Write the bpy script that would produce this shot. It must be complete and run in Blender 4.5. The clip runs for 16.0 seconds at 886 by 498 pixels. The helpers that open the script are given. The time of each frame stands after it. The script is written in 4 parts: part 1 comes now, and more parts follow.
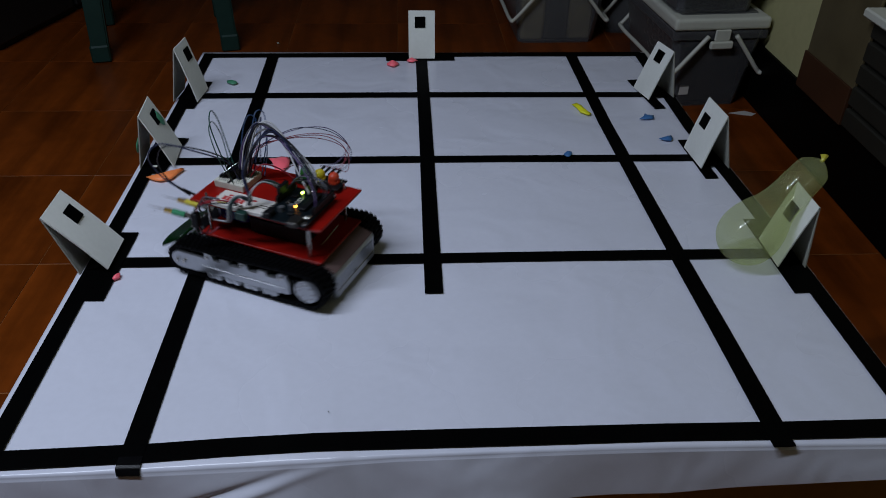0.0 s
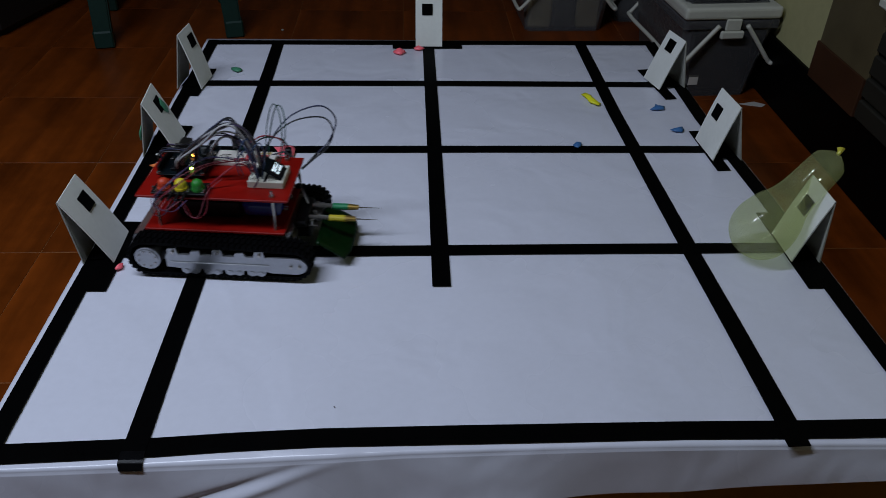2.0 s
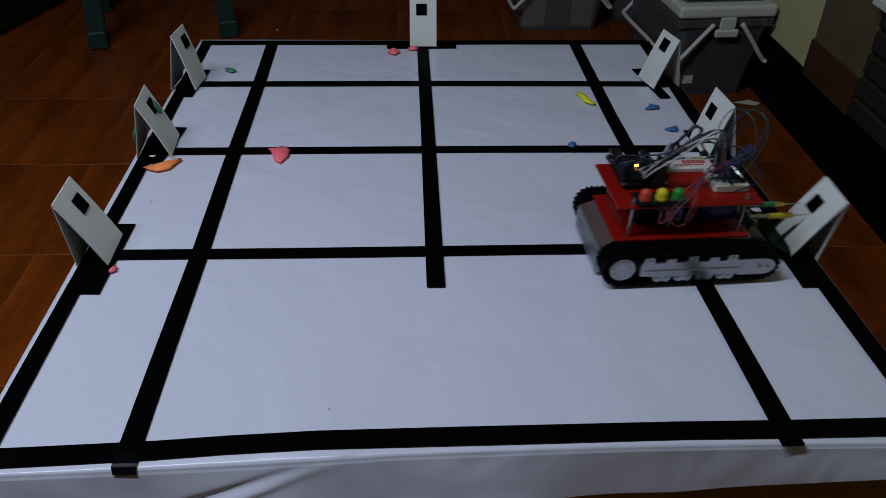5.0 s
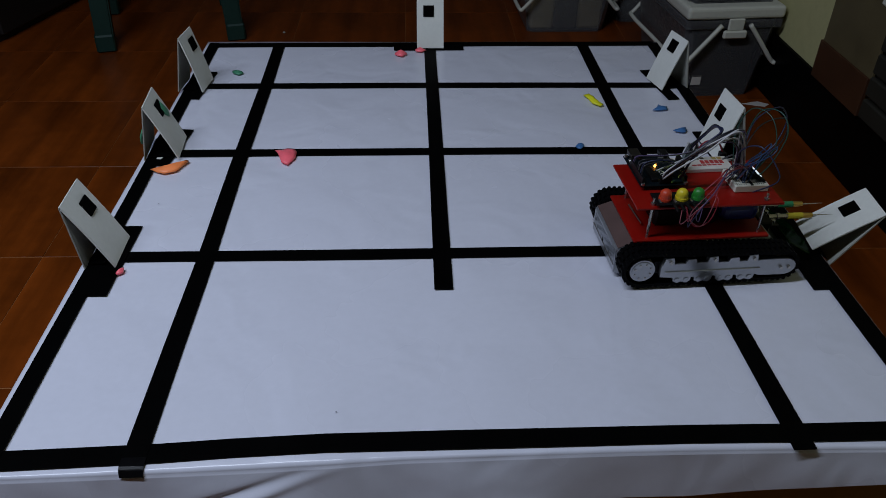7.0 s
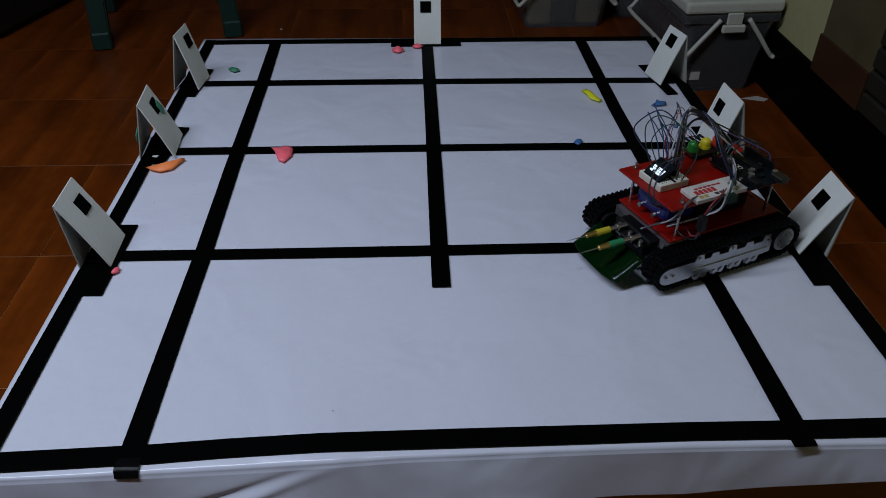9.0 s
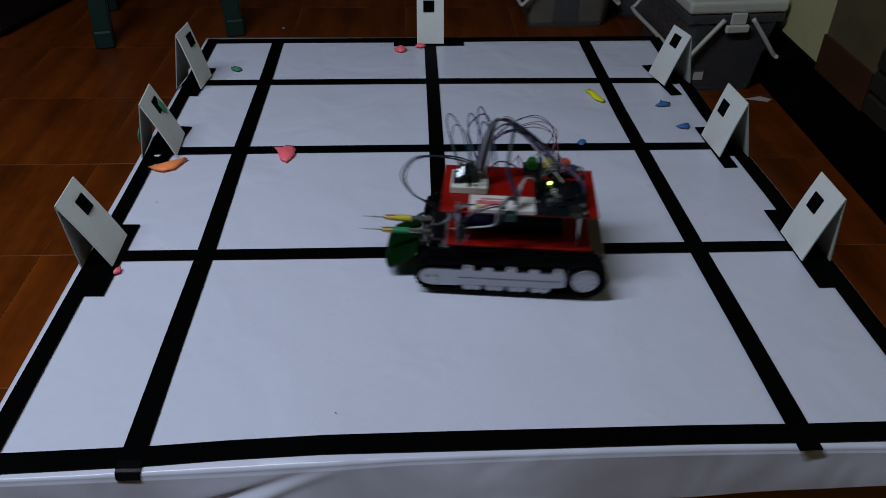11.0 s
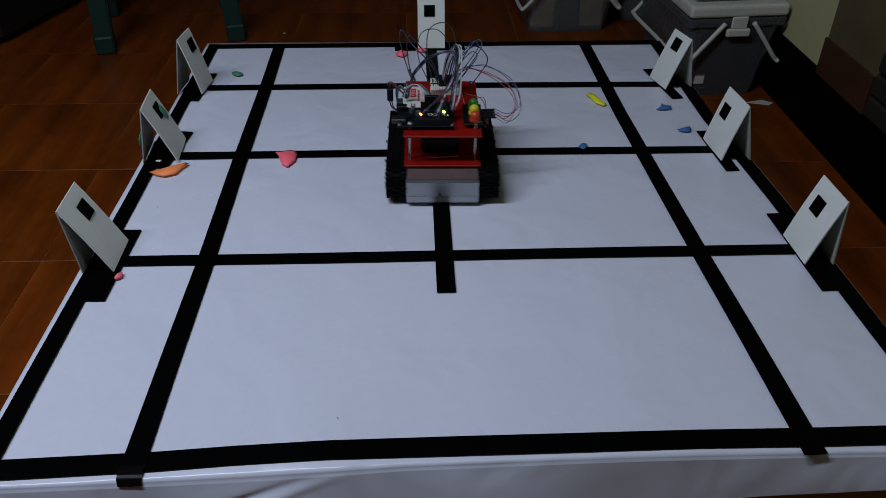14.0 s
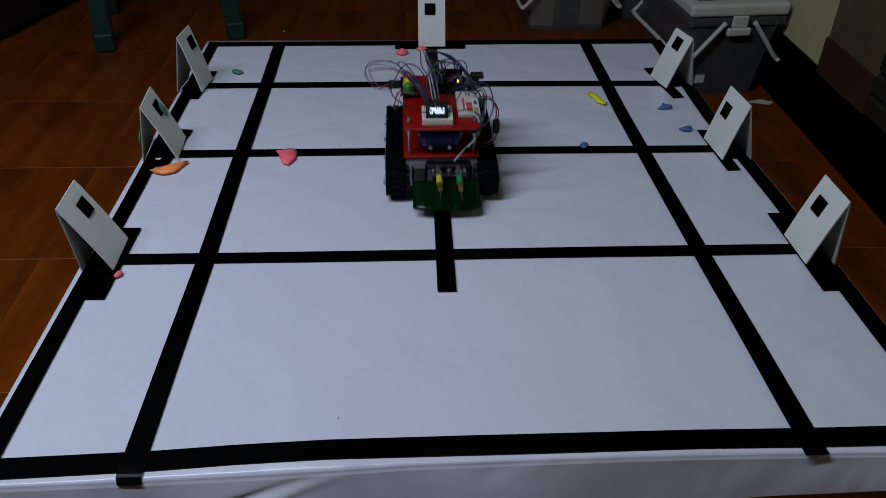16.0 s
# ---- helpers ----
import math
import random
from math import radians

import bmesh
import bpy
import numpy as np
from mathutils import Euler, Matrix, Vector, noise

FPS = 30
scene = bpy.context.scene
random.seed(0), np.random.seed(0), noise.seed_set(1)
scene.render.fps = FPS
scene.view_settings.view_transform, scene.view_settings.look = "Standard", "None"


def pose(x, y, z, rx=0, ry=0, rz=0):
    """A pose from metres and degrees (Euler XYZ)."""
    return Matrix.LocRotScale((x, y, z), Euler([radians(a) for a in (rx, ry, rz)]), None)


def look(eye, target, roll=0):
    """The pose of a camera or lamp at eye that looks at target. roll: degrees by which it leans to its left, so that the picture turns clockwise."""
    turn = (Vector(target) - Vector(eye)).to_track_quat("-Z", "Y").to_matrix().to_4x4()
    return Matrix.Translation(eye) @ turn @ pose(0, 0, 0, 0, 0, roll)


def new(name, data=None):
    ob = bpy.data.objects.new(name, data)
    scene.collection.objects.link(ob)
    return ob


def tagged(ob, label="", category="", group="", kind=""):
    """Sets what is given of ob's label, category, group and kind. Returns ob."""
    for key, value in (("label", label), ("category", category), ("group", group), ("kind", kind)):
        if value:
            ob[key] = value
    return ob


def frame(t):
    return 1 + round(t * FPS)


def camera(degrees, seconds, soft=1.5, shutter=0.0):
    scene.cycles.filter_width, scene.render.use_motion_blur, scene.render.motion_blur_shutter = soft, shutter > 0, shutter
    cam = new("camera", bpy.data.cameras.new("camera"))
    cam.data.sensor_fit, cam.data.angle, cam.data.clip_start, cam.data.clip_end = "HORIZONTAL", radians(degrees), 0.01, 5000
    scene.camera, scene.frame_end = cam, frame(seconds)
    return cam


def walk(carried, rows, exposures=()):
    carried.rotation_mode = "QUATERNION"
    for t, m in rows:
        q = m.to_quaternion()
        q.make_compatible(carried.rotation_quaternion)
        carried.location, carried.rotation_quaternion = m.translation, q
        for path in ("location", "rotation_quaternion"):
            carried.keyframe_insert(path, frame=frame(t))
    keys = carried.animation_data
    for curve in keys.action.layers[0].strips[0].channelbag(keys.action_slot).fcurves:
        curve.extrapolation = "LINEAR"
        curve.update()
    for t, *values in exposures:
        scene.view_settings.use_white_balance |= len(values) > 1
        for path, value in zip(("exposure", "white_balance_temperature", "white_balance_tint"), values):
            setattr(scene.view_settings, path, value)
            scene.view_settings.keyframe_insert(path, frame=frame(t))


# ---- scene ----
cam = camera(58.7, 16.0, soft=0.5, shutter=0.8)
PATH = [
    (0, (-0.041, -0.766, 0.544), (0.059, 0.873, -0.597), 1.3),
    (0.5, (-0.045, -0.762, 0.544), (0.054, 0.87, -0.608), 1.4),
    (1, (-0.046, -0.756, 0.541), (0.057, 0.875, -0.611), 1.6),
    (1.5, (-0.041, -0.752, 0.539), (0.048, 0.876, -0.619), 1.2),
    (2, (-0.046, -0.751, 0.538), (0.047, 0.873, -0.627), 1.6),
    (2.5, (-0.044, -0.747, 0.538), (0.054, 0.871, -0.635), 1.6),
    (3, (-0.045, -0.744, 0.538), (0.058, 0.87, -0.639), 1.8),
    (3.5, (-0.044, -0.743, 0.538), (0.055, 0.871, -0.639), 1.7),
    (4, (-0.045, -0.746, 0.538), (0.057, 0.874, -0.63), 1.5),
    (6.3, (-0.04, -0.75, 0.543), (0.048, 0.872, -0.624), 1.1),
    (6.5, (-0.043, -0.747, 0.537), (0.042, 0.878, -0.626), 1.0),
    (7, (-0.044, -0.746, 0.537), (0.04, 0.88, -0.626), 1.1),
    (7.5, (-0.041, -0.744, 0.535), (0.03, 0.879, -0.631), 0.8),
    (8, (-0.039, -0.743, 0.536), (0.038, 0.879, -0.632), 0.7),
    (8.5, (-0.038, -0.744, 0.536), (0.044, 0.878, -0.632), 0.7),
    (9, (-0.041, -0.741, 0.534), (0.043, 0.879, -0.635), 0.8),
    (11.5, (-0.044, -0.736, 0.533), (0.034, 0.882, -0.64), 1.0),
    (12, (-0.047, -0.735, 0.531), (0.025, 0.882, -0.644), 1.1),
    (12.5, (-0.044, -0.734, 0.533), (0.028, 0.887, -0.636), 0.7),
    (13, (-0.044, -0.734, 0.532), (0.033, 0.889, -0.634), 0.6),
    (13.5, (-0.043, -0.735, 0.533), (0.036, 0.89, -0.631), 0.7),
    (14, (-0.044, -0.735, 0.532), (0.035, 0.891, -0.63), 0.7),
    (14.5, (-0.046, -0.734, 0.532), (0.03, 0.892, -0.63), 0.8),
    (15, (-0.045, -0.734, 0.531), (0.026, 0.891, -0.632), 0.7),
    (15.5, (-0.044, -0.733, 0.531), (0.027, 0.891, -0.634), 0.6),
    (16, (-0.046, -0.733, 0.531), (0.036, 0.891, -0.634), 0.9),
]
walk(cam, [(t, look(eye, target, roll)) for t, eye, target, roll in PATH])

# ---- world and lights ----
world = bpy.data.worlds.new("room_air")
scene.world = world
world.use_nodes = True
world.node_tree.nodes["Background"].inputs[0].default_value = (0.35, 0.42, 0.55, 1)
world.node_tree.nodes["Background"].inputs[1].default_value = 0.01

TUBE = (-0.76, -0.34, 1.36)
tube_data = bpy.data.lights.new("tube_light", "AREA")
tube_data.shape, tube_data.size, tube_data.size_y = "RECTANGLE", 1.2, 0.05
tube_data.energy, tube_data.color = 19.0, (0.72, 0.815, 1.0)
tube_lamp = new("tube_light", tube_data)
tube_lamp.matrix_world = look(TUBE, (TUBE[0] + 0.25, TUBE[1] + 0.12, 0)) @ pose(0, 0, 0, 0, 0, 70)
scene.view_settings.exposure = 0.0


# ---- materials ----
def material(name, color, rough=0.5, metal=0.0, grain=80.0, vary=0.12, stain=6.0, bump=0.0, spec=0.5, each=0.0, emit=0.0):
    """Principled surface with fine grain, broad stains, small relief."""
    m = bpy.data.materials.new(name)
    m.use_nodes = True
    nt = m.node_tree
    b = nt.nodes["Principled BSDF"]
    co = nt.nodes.new("ShaderNodeTexCoord")
    n1, n2 = nt.nodes.new("ShaderNodeTexNoise"), nt.nodes.new("ShaderNodeTexNoise")
    n1.inputs["Scale"].default_value, n2.inputs["Scale"].default_value = grain, stain
    n1.inputs["Detail"].default_value, n2.inputs["Detail"].default_value = 6, 4
    for n in (n1, n2):
        nt.links.new(co.outputs["Object"], n.inputs["Vector"])
    add = nt.nodes.new("ShaderNodeMath")
    add.operation = "ADD"
    nt.links.new(n1.outputs["Fac"], add.inputs[0])
    nt.links.new(n2.outputs["Fac"], add.inputs[1])
    last = add
    if each:
        info = nt.nodes.new("ShaderNodeObjectInfo")
        mul = nt.nodes.new("ShaderNodeMath")
        mul.operation = "MULTIPLY_ADD"
        mul.inputs[1].default_value = each
        nt.links.new(info.outputs["Random"], mul.inputs[0])
        nt.links.new(add.outputs[0], mul.inputs[2])
        last = mul
    ramp = nt.nodes.new("ShaderNodeMapRange")
    ramp.inputs["From Min"].default_value, ramp.inputs["From Max"].default_value = 0.6, 1.4 + each
    ramp.inputs["To Min"].default_value, ramp.inputs["To Max"].default_value = 1 - vary, 1 + vary
    nt.links.new(last.outputs[0], ramp.inputs["Value"])
    mix = nt.nodes.new("ShaderNodeVectorMath")
    mix.operation = "SCALE"
    mix.inputs[0].default_value = color
    nt.links.new(ramp.outputs["Result"], mix.inputs["Scale"])
    nt.links.new(mix.outputs["Vector"], b.inputs["Base Color"])
    rr = nt.nodes.new("ShaderNodeMapRange")
    rr.inputs["To Min"].default_value, rr.inputs["To Max"].default_value = max(0.02, rough - 0.08), min(1, rough + 0.08)
    nt.links.new(n2.outputs["Fac"], rr.inputs["Value"])
    nt.links.new(rr.outputs["Result"], b.inputs["Roughness"])
    b.inputs["Metallic"].default_value = metal
    b.inputs["Specular IOR Level"].default_value = spec
    if bump:
        bp = nt.nodes.new("ShaderNodeBump")
        bp.inputs["Strength"].default_value, bp.inputs["Distance"].default_value = bump, 0.001
        nt.links.new(n1.outputs["Fac"], bp.inputs["Height"])
        nt.links.new(bp.outputs["Normal"], b.inputs["Normal"])
    if emit:
        b.inputs["Emission Color"].default_value = (*color, 1)
        b.inputs["Emission Strength"].default_value = emit
    return m


def floor_material():
    """Glazed brown tile with a printed streak running askew."""
    m = material("brown_glazed_tile", (0.138, 0.029, 0.0031), 0.32, grain=30, vary=0.3, stain=5, each=0.25, spec=0.2)
    nt = m.node_tree
    co = nt.nodes.new("ShaderNodeTexCoord")
    mp = nt.nodes.new("ShaderNodeMapping")
    mp.inputs["Rotation"].default_value = (0, 0, radians(-35))
    mp.inputs["Scale"].default_value = (18, 1.6, 1)
    ns = nt.nodes.new("ShaderNodeTexNoise")
    ns.inputs["Scale"].default_value, ns.inputs["Detail"].default_value = 1.0, 6
    nt.links.new(co.outputs["Object"], mp.inputs["Vector"])
    nt.links.new(mp.outputs["Vector"], ns.inputs["Vector"])
    mr = nt.nodes.new("ShaderNodeMapRange")
    mr.inputs["From Min"].default_value, mr.inputs["From Max"].default_value = 0.35, 0.7
    mr.inputs["To Min"].default_value, mr.inputs["To Max"].default_value = 0.55, 1.5
    nt.links.new(ns.outputs["Fac"], mr.inputs["Value"])
    b = nt.nodes["Principled BSDF"]
    src = b.inputs["Base Color"].links[0].from_socket
    sc = nt.nodes.new("ShaderNodeVectorMath")
    sc.operation = "SCALE"
    nt.links.new(src, sc.inputs[0])
    nt.links.new(mr.outputs["Result"], sc.inputs["Scale"])
    nt.links.new(sc.outputs["Vector"], b.inputs["Base Color"])
    return m


def film_material(name, tint, body, haze, rough=0.06, gloss=None):
    """Thin see-through skin: tinted pass-through, some haze, gloss by Fresnel."""
    m = bpy.data.materials.new(name)
    m.use_nodes = True
    nt = m.node_tree
    nt.nodes.remove(nt.nodes["Principled BSDF"])
    out = nt.nodes["Material Output"]
    tr = nt.nodes.new("ShaderNodeBsdfTransparent")
    tr.inputs[0].default_value = (*tint, 1)
    tl = nt.nodes.new("ShaderNodeBsdfTranslucent")
    tl.inputs[0].default_value = (*body, 1)
    df = nt.nodes.new("ShaderNodeBsdfDiffuse")
    df.inputs[0].default_value = (*body, 1)
    half = nt.nodes.new("ShaderNodeMixShader")
    half.inputs[0].default_value = 0.5
    nt.links.new(tl.outputs[0], half.inputs[1])
    nt.links.new(df.outputs[0], half.inputs[2])
    noise_node = nt.nodes.new("ShaderNodeTexNoise")
    noise_node.inputs["Scale"].default_value = 25
    mr = nt.nodes.new("ShaderNodeMapRange")
    mr.inputs["To Min"].default_value, mr.inputs["To Max"].default_value = haze * 0.7, haze * 1.3
    nt.links.new(noise_node.outputs["Fac"], mr.inputs["Value"])
    mx = nt.nodes.new("ShaderNodeMixShader")
    nt.links.new(mr.outputs["Result"], mx.inputs[0])
    nt.links.new(tr.outputs[0], mx.inputs[1])
    nt.links.new(half.outputs[0], mx.inputs[2])
    gl = nt.nodes.new("ShaderNodeBsdfGlossy")
    gl.inputs["Roughness"].default_value = rough
    fr = nt.nodes.new("ShaderNodeFresnel")
    fr.inputs["IOR"].default_value = 1.25
    top = nt.nodes.new("ShaderNodeMixShader")
    if gloss is None:
        nt.links.new(fr.outputs[0], top.inputs[0])
    else:
        top.inputs[0].default_value = gloss
    nt.links.new(mx.outputs[0], top.inputs[1])
    nt.links.new(gl.outputs[0], top.inputs[2])
    nt.links.new(top.outputs[0], out.inputs["Surface"])
    return m


SHEET = material("white_vinyl", (0.61, 0.62, 0.70), 0.27, grain=120, vary=0.03, stain=4, bump=0.02)

def add_waves(m, scale, strength):
    """Broad, shallow unevenness of a slack sheet, on top of the fine relief."""
    nt = m.node_tree
    b = nt.nodes["Principled BSDF"]
    co, ns, bp = nt.nodes.new("ShaderNodeTexCoord"), nt.nodes.new("ShaderNodeTexNoise"), nt.nodes.new("ShaderNodeBump")
    ns.inputs["Scale"].default_value, ns.inputs["Detail"].default_value, ns.inputs["Distortion"].default_value = scale, 2, 0.6
    bp.inputs["Strength"].default_value, bp.inputs["Distance"].default_value = strength, 0.02
    nt.links.new(co.outputs["Object"], ns.inputs["Vector"])
    nt.links.new(ns.outputs["Fac"], bp.inputs["Height"])
    if b.inputs["Normal"].links:
        nt.links.new(b.inputs["Normal"].links[0].from_socket, bp.inputs["Normal"])
    nt.links.new(bp.outputs["Normal"], b.inputs["Normal"])


add_waves(SHEET, 9.0, 0.3)
TAPE = material("black_vinyl_tape", (0.0012, 0.0012, 0.0013), 0.45, grain=300, vary=0.3, stain=20, bump=0.05, spec=0.015)
TAPE_GLOSS = material("glossy_black_tape", (0.0025, 0.0025, 0.003), 0.2, grain=300, vary=0.3, stain=20, bump=0.1, spec=0.4)
CARD = material("white_card", (0.66, 0.67, 0.62), 0.75, grain=150, vary=0.05, stain=12, bump=0.04)
CARD_EDGE = material("grey_card_back", (0.33, 0.33, 0.29), 0.85, grain=150, vary=0.12, stain=15)
TILE = floor_material()
GROUT = material("tile_grout", (0.30, 0.12, 0.035), 0.9, grain=200, vary=0.3)
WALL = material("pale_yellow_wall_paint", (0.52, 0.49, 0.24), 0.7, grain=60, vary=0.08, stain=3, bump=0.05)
UNSEEN_WALL = material("unseen_wall_grey", (0.22, 0.2, 0.16), 0.8, grain=60, vary=0.1, stain=3)
SKIRT = material("black_glazed_skirting", (0.0015, 0.0015, 0.0015), 0.5, grain=90, vary=0.3, spec=0.05)
CARTON = material("brown_cardboard", (0.23, 0.125, 0.018), 0.8, grain=60, vary=0.15, stain=8, bump=0.1)
PACK_TAPE = material("brown_packing_tape", (0.30, 0.17, 0.02), 0.4, grain=60, vary=0.1)
BIN = film_material("frosted_plastic", (0.84, 0.85, 0.86), (0.42, 0.42, 0.43), 0.26, 0.35)
BIN_WHITE = material("white_polypropylene", (0.60, 0.60, 0.51), 0.45, grain=90, vary=0.05, bump=0.03)
DARK_GOODS = material("dark_cloth", (0.018, 0.018, 0.026), 0.9, grain=60, vary=0.5, stain=12)
PALE_GOODS = material("tan_paper", (0.60, 0.50, 0.27), 0.8, grain=40, vary=0.3, stain=14)
TEAL_GOODS = material("teal_paper", (0.11, 0.11, 0.085), 0.8, grain=40, vary=0.3)
GREEN_PLASTIC = material("dark_green_plastic", (0.005, 0.032, 0.024), 0.5, grain=60, vary=0.15)
CABINET_BLACK = material("near_black_cabinet", (0.005, 0.0035, 0.003), 0.6, grain=40, vary=0.3)
AMBER = material("amber_frosted_panel", (0.11, 0.085, 0.04), 0.5, grain=12, vary=0.3, stain=3)
RUST = material("red_brown_panel", (0.055, 0.020, 0.007), 0.5, grain=12, vary=0.3, stain=3)
OLIVE = material("olive_box_board", (0.013, 0.011, 0.0055), 0.7, grain=12, vary=0.3, stain=3)
RED = material("red_acrylic", (0.23, 0.005, 0.0025), 0.4, grain=60, vary=0.12, stain=10, spec=0.25)
ALU = material("brushed_aluminium", (0.40, 0.41, 0.43), 0.32, 0.85, grain=250, vary=0.08, stain=25, bump=0.05)
DULL_STEEL = material("dull_steel", (0.075, 0.07, 0.065), 0.4, 0.9, grain=200, vary=0.15)
STEEL = material("zinc_plated_steel", (0.45, 0.43, 0.40), 0.26, 0.9, grain=200, vary=0.12)
DULL_BROWN = material("dull_brown_strip", (0.085, 0.050, 0.044), 0.6, grain=80, vary=0.15, stain=20)
RUBBER = material("black_rubber", (0.0016, 0.0016, 0.002), 0.55, grain=300, vary=0.3, bump=0.1, spec=0.05)
BLACK = material("black_plastic", (0.004, 0.004, 0.005), 0.45, grain=200, vary=0.2, spec=0.2)
PCB = material("dark_circuit_board", (0.003, 0.006, 0.008), 0.45, grain=200, vary=0.3, spec=0.12)
PCB_GREEN = film_material("green_acrylic", (0.012, 0.12, 0.03), (0.006, 0.05, 0.010), 0.5, 0.12, 0.03)
BLUE = material("blue_plastic_wrap", (0.005, 0.013, 0.125), 0.22, grain=60, vary=0.2)
WHITE_PLASTIC = material("cream_white_plastic", (0.62, 0.61, 0.52), 0.5, grain=150, vary=0.05)
PAPER = material("white_sticker", (0.60, 0.57, 0.52), 0.5, grain=80, vary=0.06)
PRINT_RED = material("red_print", (0.42, 0.03, 0.03), 0.5, vary=0.1)
PRINT_DARK = material("dark_print", (0.05, 0.04, 0.03), 0.5, vary=0.1)
PRINT_GOLD = material("yellow_print", (0.40, 0.30, 0.08), 0.5, vary=0.1)
LED_RED = material("red_lamp_dome", (0.50, 0.045, 0.015), 0.4, vary=0.05)
LED_YELLOW = material("yellow_lamp_dome", (0.62, 0.50, 0.02), 0.4, vary=0.05)
LED_GREEN = material("green_lamp_dome", (0.020, 0.20, 0.025), 0.4, vary=0.05)
GLOW_GREEN = material("lit_green_indicator", (0.55, 1.0, 0.12), 0.5, emit=9)
GLOW_ORANGE = material("lit_orange_indicator", (1.0, 0.36, 0.05), 0.5, emit=9)
GLOW_SCREEN = material("lit_screen_pixels", (0.75, 0.9, 1.0), 0.5, emit=0.85)
YELLOW_SLEEVE = material("yellow_sleeve", (0.55, 0.45, 0.03), 0.35, vary=0.1)
GREEN_SLEEVE = material("green_sleeve", (0.02, 0.22, 0.09), 0.35, vary=0.1)
BRASS = material("brass", (0.55, 0.36, 0.10), 0.3, 0.9, vary=0.1)
LATEX = film_material("pale_yellow_latex", (0.94, 0.97, 0.82), (0.70, 0.75, 0.36), 0.20, 0.05, 0.06)
LATEX_KNOT = material("yellow_latex", (0.55, 0.50, 0.05), 0.4, vary=0.1)
SCRAP_PINK = material("pink_latex", (0.98, 0.15, 0.19), 0.45, grain=60, vary=0.12, stain=30)
SCRAP_ORANGE = material("orange_latex", (0.98, 0.27, 0.08), 0.45, grain=60, vary=0.12, stain=30)
SCRAP_YELLOW = material("lemon_latex", (0.76, 0.74, 0.015), 0.5, grain=60, vary=0.12, stain=30)
SCRAP_BLUE = material("blue_latex", (0.04, 0.14, 0.34), 0.5, grain=60, vary=0.12, stain=30)
SCRAP_GREEN = material("green_latex", (0.05, 0.22, 0.12), 0.5, grain=60, vary=0.12, stain=30)
WIRE = {n: material(n + "_wire_sleeve", c, 0.4, vary=0.1) for n, c in {
    "grey": (0.07, 0.07, 0.085), "white": (0.45, 0.45, 0.46), "black": (0.010, 0.010, 0.014), "navy": (0.015, 0.02, 0.06),
    "blue": (0.016, 0.05, 0.13), "teal": (0.008, 0.055, 0.042), "red": (0.25, 0.015, 0.03), "pink": (0.24, 0.055, 0.075),
    "brown": (0.09, 0.03, 0.025), "violet": (0.08, 0.05, 0.14)}.items()}


# ---- mesh helpers ----
def mesh_of(bm, name, mat, smooth=False):
    me = bpy.data.meshes.new(name)
    bmesh.ops.recalc_face_normals(bm, faces=bm.faces)
    bm.to_mesh(me)
    bm.free()
    for m in (mat if isinstance(mat, (list, tuple)) else [mat]):
        me.materials.append(m)
    if smooth:
        for p in me.polygons:
            p.use_smooth = True
    return me


def part(name, bm, mat, parent=None, label="", smooth=False, at=None):
    ob = new(name, mesh_of(bm, name, mat, smooth))
    if parent:
        ob.parent = parent
    if at is not None:
        ob.matrix_basis = at
    if label:
        tagged(ob, label)
    return ob


def empty(name, m, label, category, group="", kind=""):
    ob = new(name)
    ob.empty_display_size = 0.05
    ob.matrix_basis = m
    return tagged(ob, label, category, group, kind)


def box(x0, x1, y0, y1, z0, z1, bevel=0.0, bm=None, segments=1):
    bm = bm or bmesh.new()
    r = bmesh.ops.create_cube(bm, size=1)
    for v in r["verts"]:
        v.co = Vector((x0 + (v.co.x + 0.5) * (x1 - x0), y0 + (v.co.y + 0.5) * (y1 - y0), z0 + (v.co.z + 0.5) * (z1 - z0)))
    if bevel:
        es = list({e for v in r["verts"] for e in v.link_edges})
        bmesh.ops.bevel(bm, geom=es, offset=bevel, segments=segments, affect="EDGES", profile=0.5)
    return bm


def rod(a, b, r, n=12, bm=None, r2=None):
    """A cylinder or cone from a to b."""
    bm = bm or bmesh.new()
    a, b = Vector(a), Vector(b)
    d = b - a
    m = Matrix.Translation((a + b) / 2) @ d.to_track_quat("Z", "Y").to_matrix().to_4x4()
    bmesh.ops.create_cone(bm, cap_ends=True, segments=n, radius1=r, radius2=r if r2 is None else r2, depth=d.length, matrix=m)
    return bm


def ball(c, r, bm=None, sz=1.0, u=14, v=8):
    bm = bm or bmesh.new()
    bmesh.ops.create_uvsphere(bm, u_segments=u, v_segments=v, radius=r, matrix=Matrix.Translation(c) @ Matrix.Diagonal((1, 1, sz, 1)))
    return bm


def prism(outline, h0, h1, axis="z", bm=None):
    """An outline of (u, v) pairs drawn out between two heights."""
    bm = bm or bmesh.new()

    def place(u, v, w):
        return Vector((u, v, w)) if axis == "z" else Vector((u, w, v)) if axis == "y" else Vector((w, u, v))
    lo = [bm.verts.new(place(u, v, h0)) for u, v in outline]
    hi = [bm.verts.new(place(u, v, h1)) for u, v in outline]
    n = len(lo)
    bm.faces.new(lo)
    bm.faces.new(hi)
    for i in range(n):
        bm.faces.new((lo[i], lo[(i + 1) % n], hi[(i + 1) % n], hi[i]))
    return bm


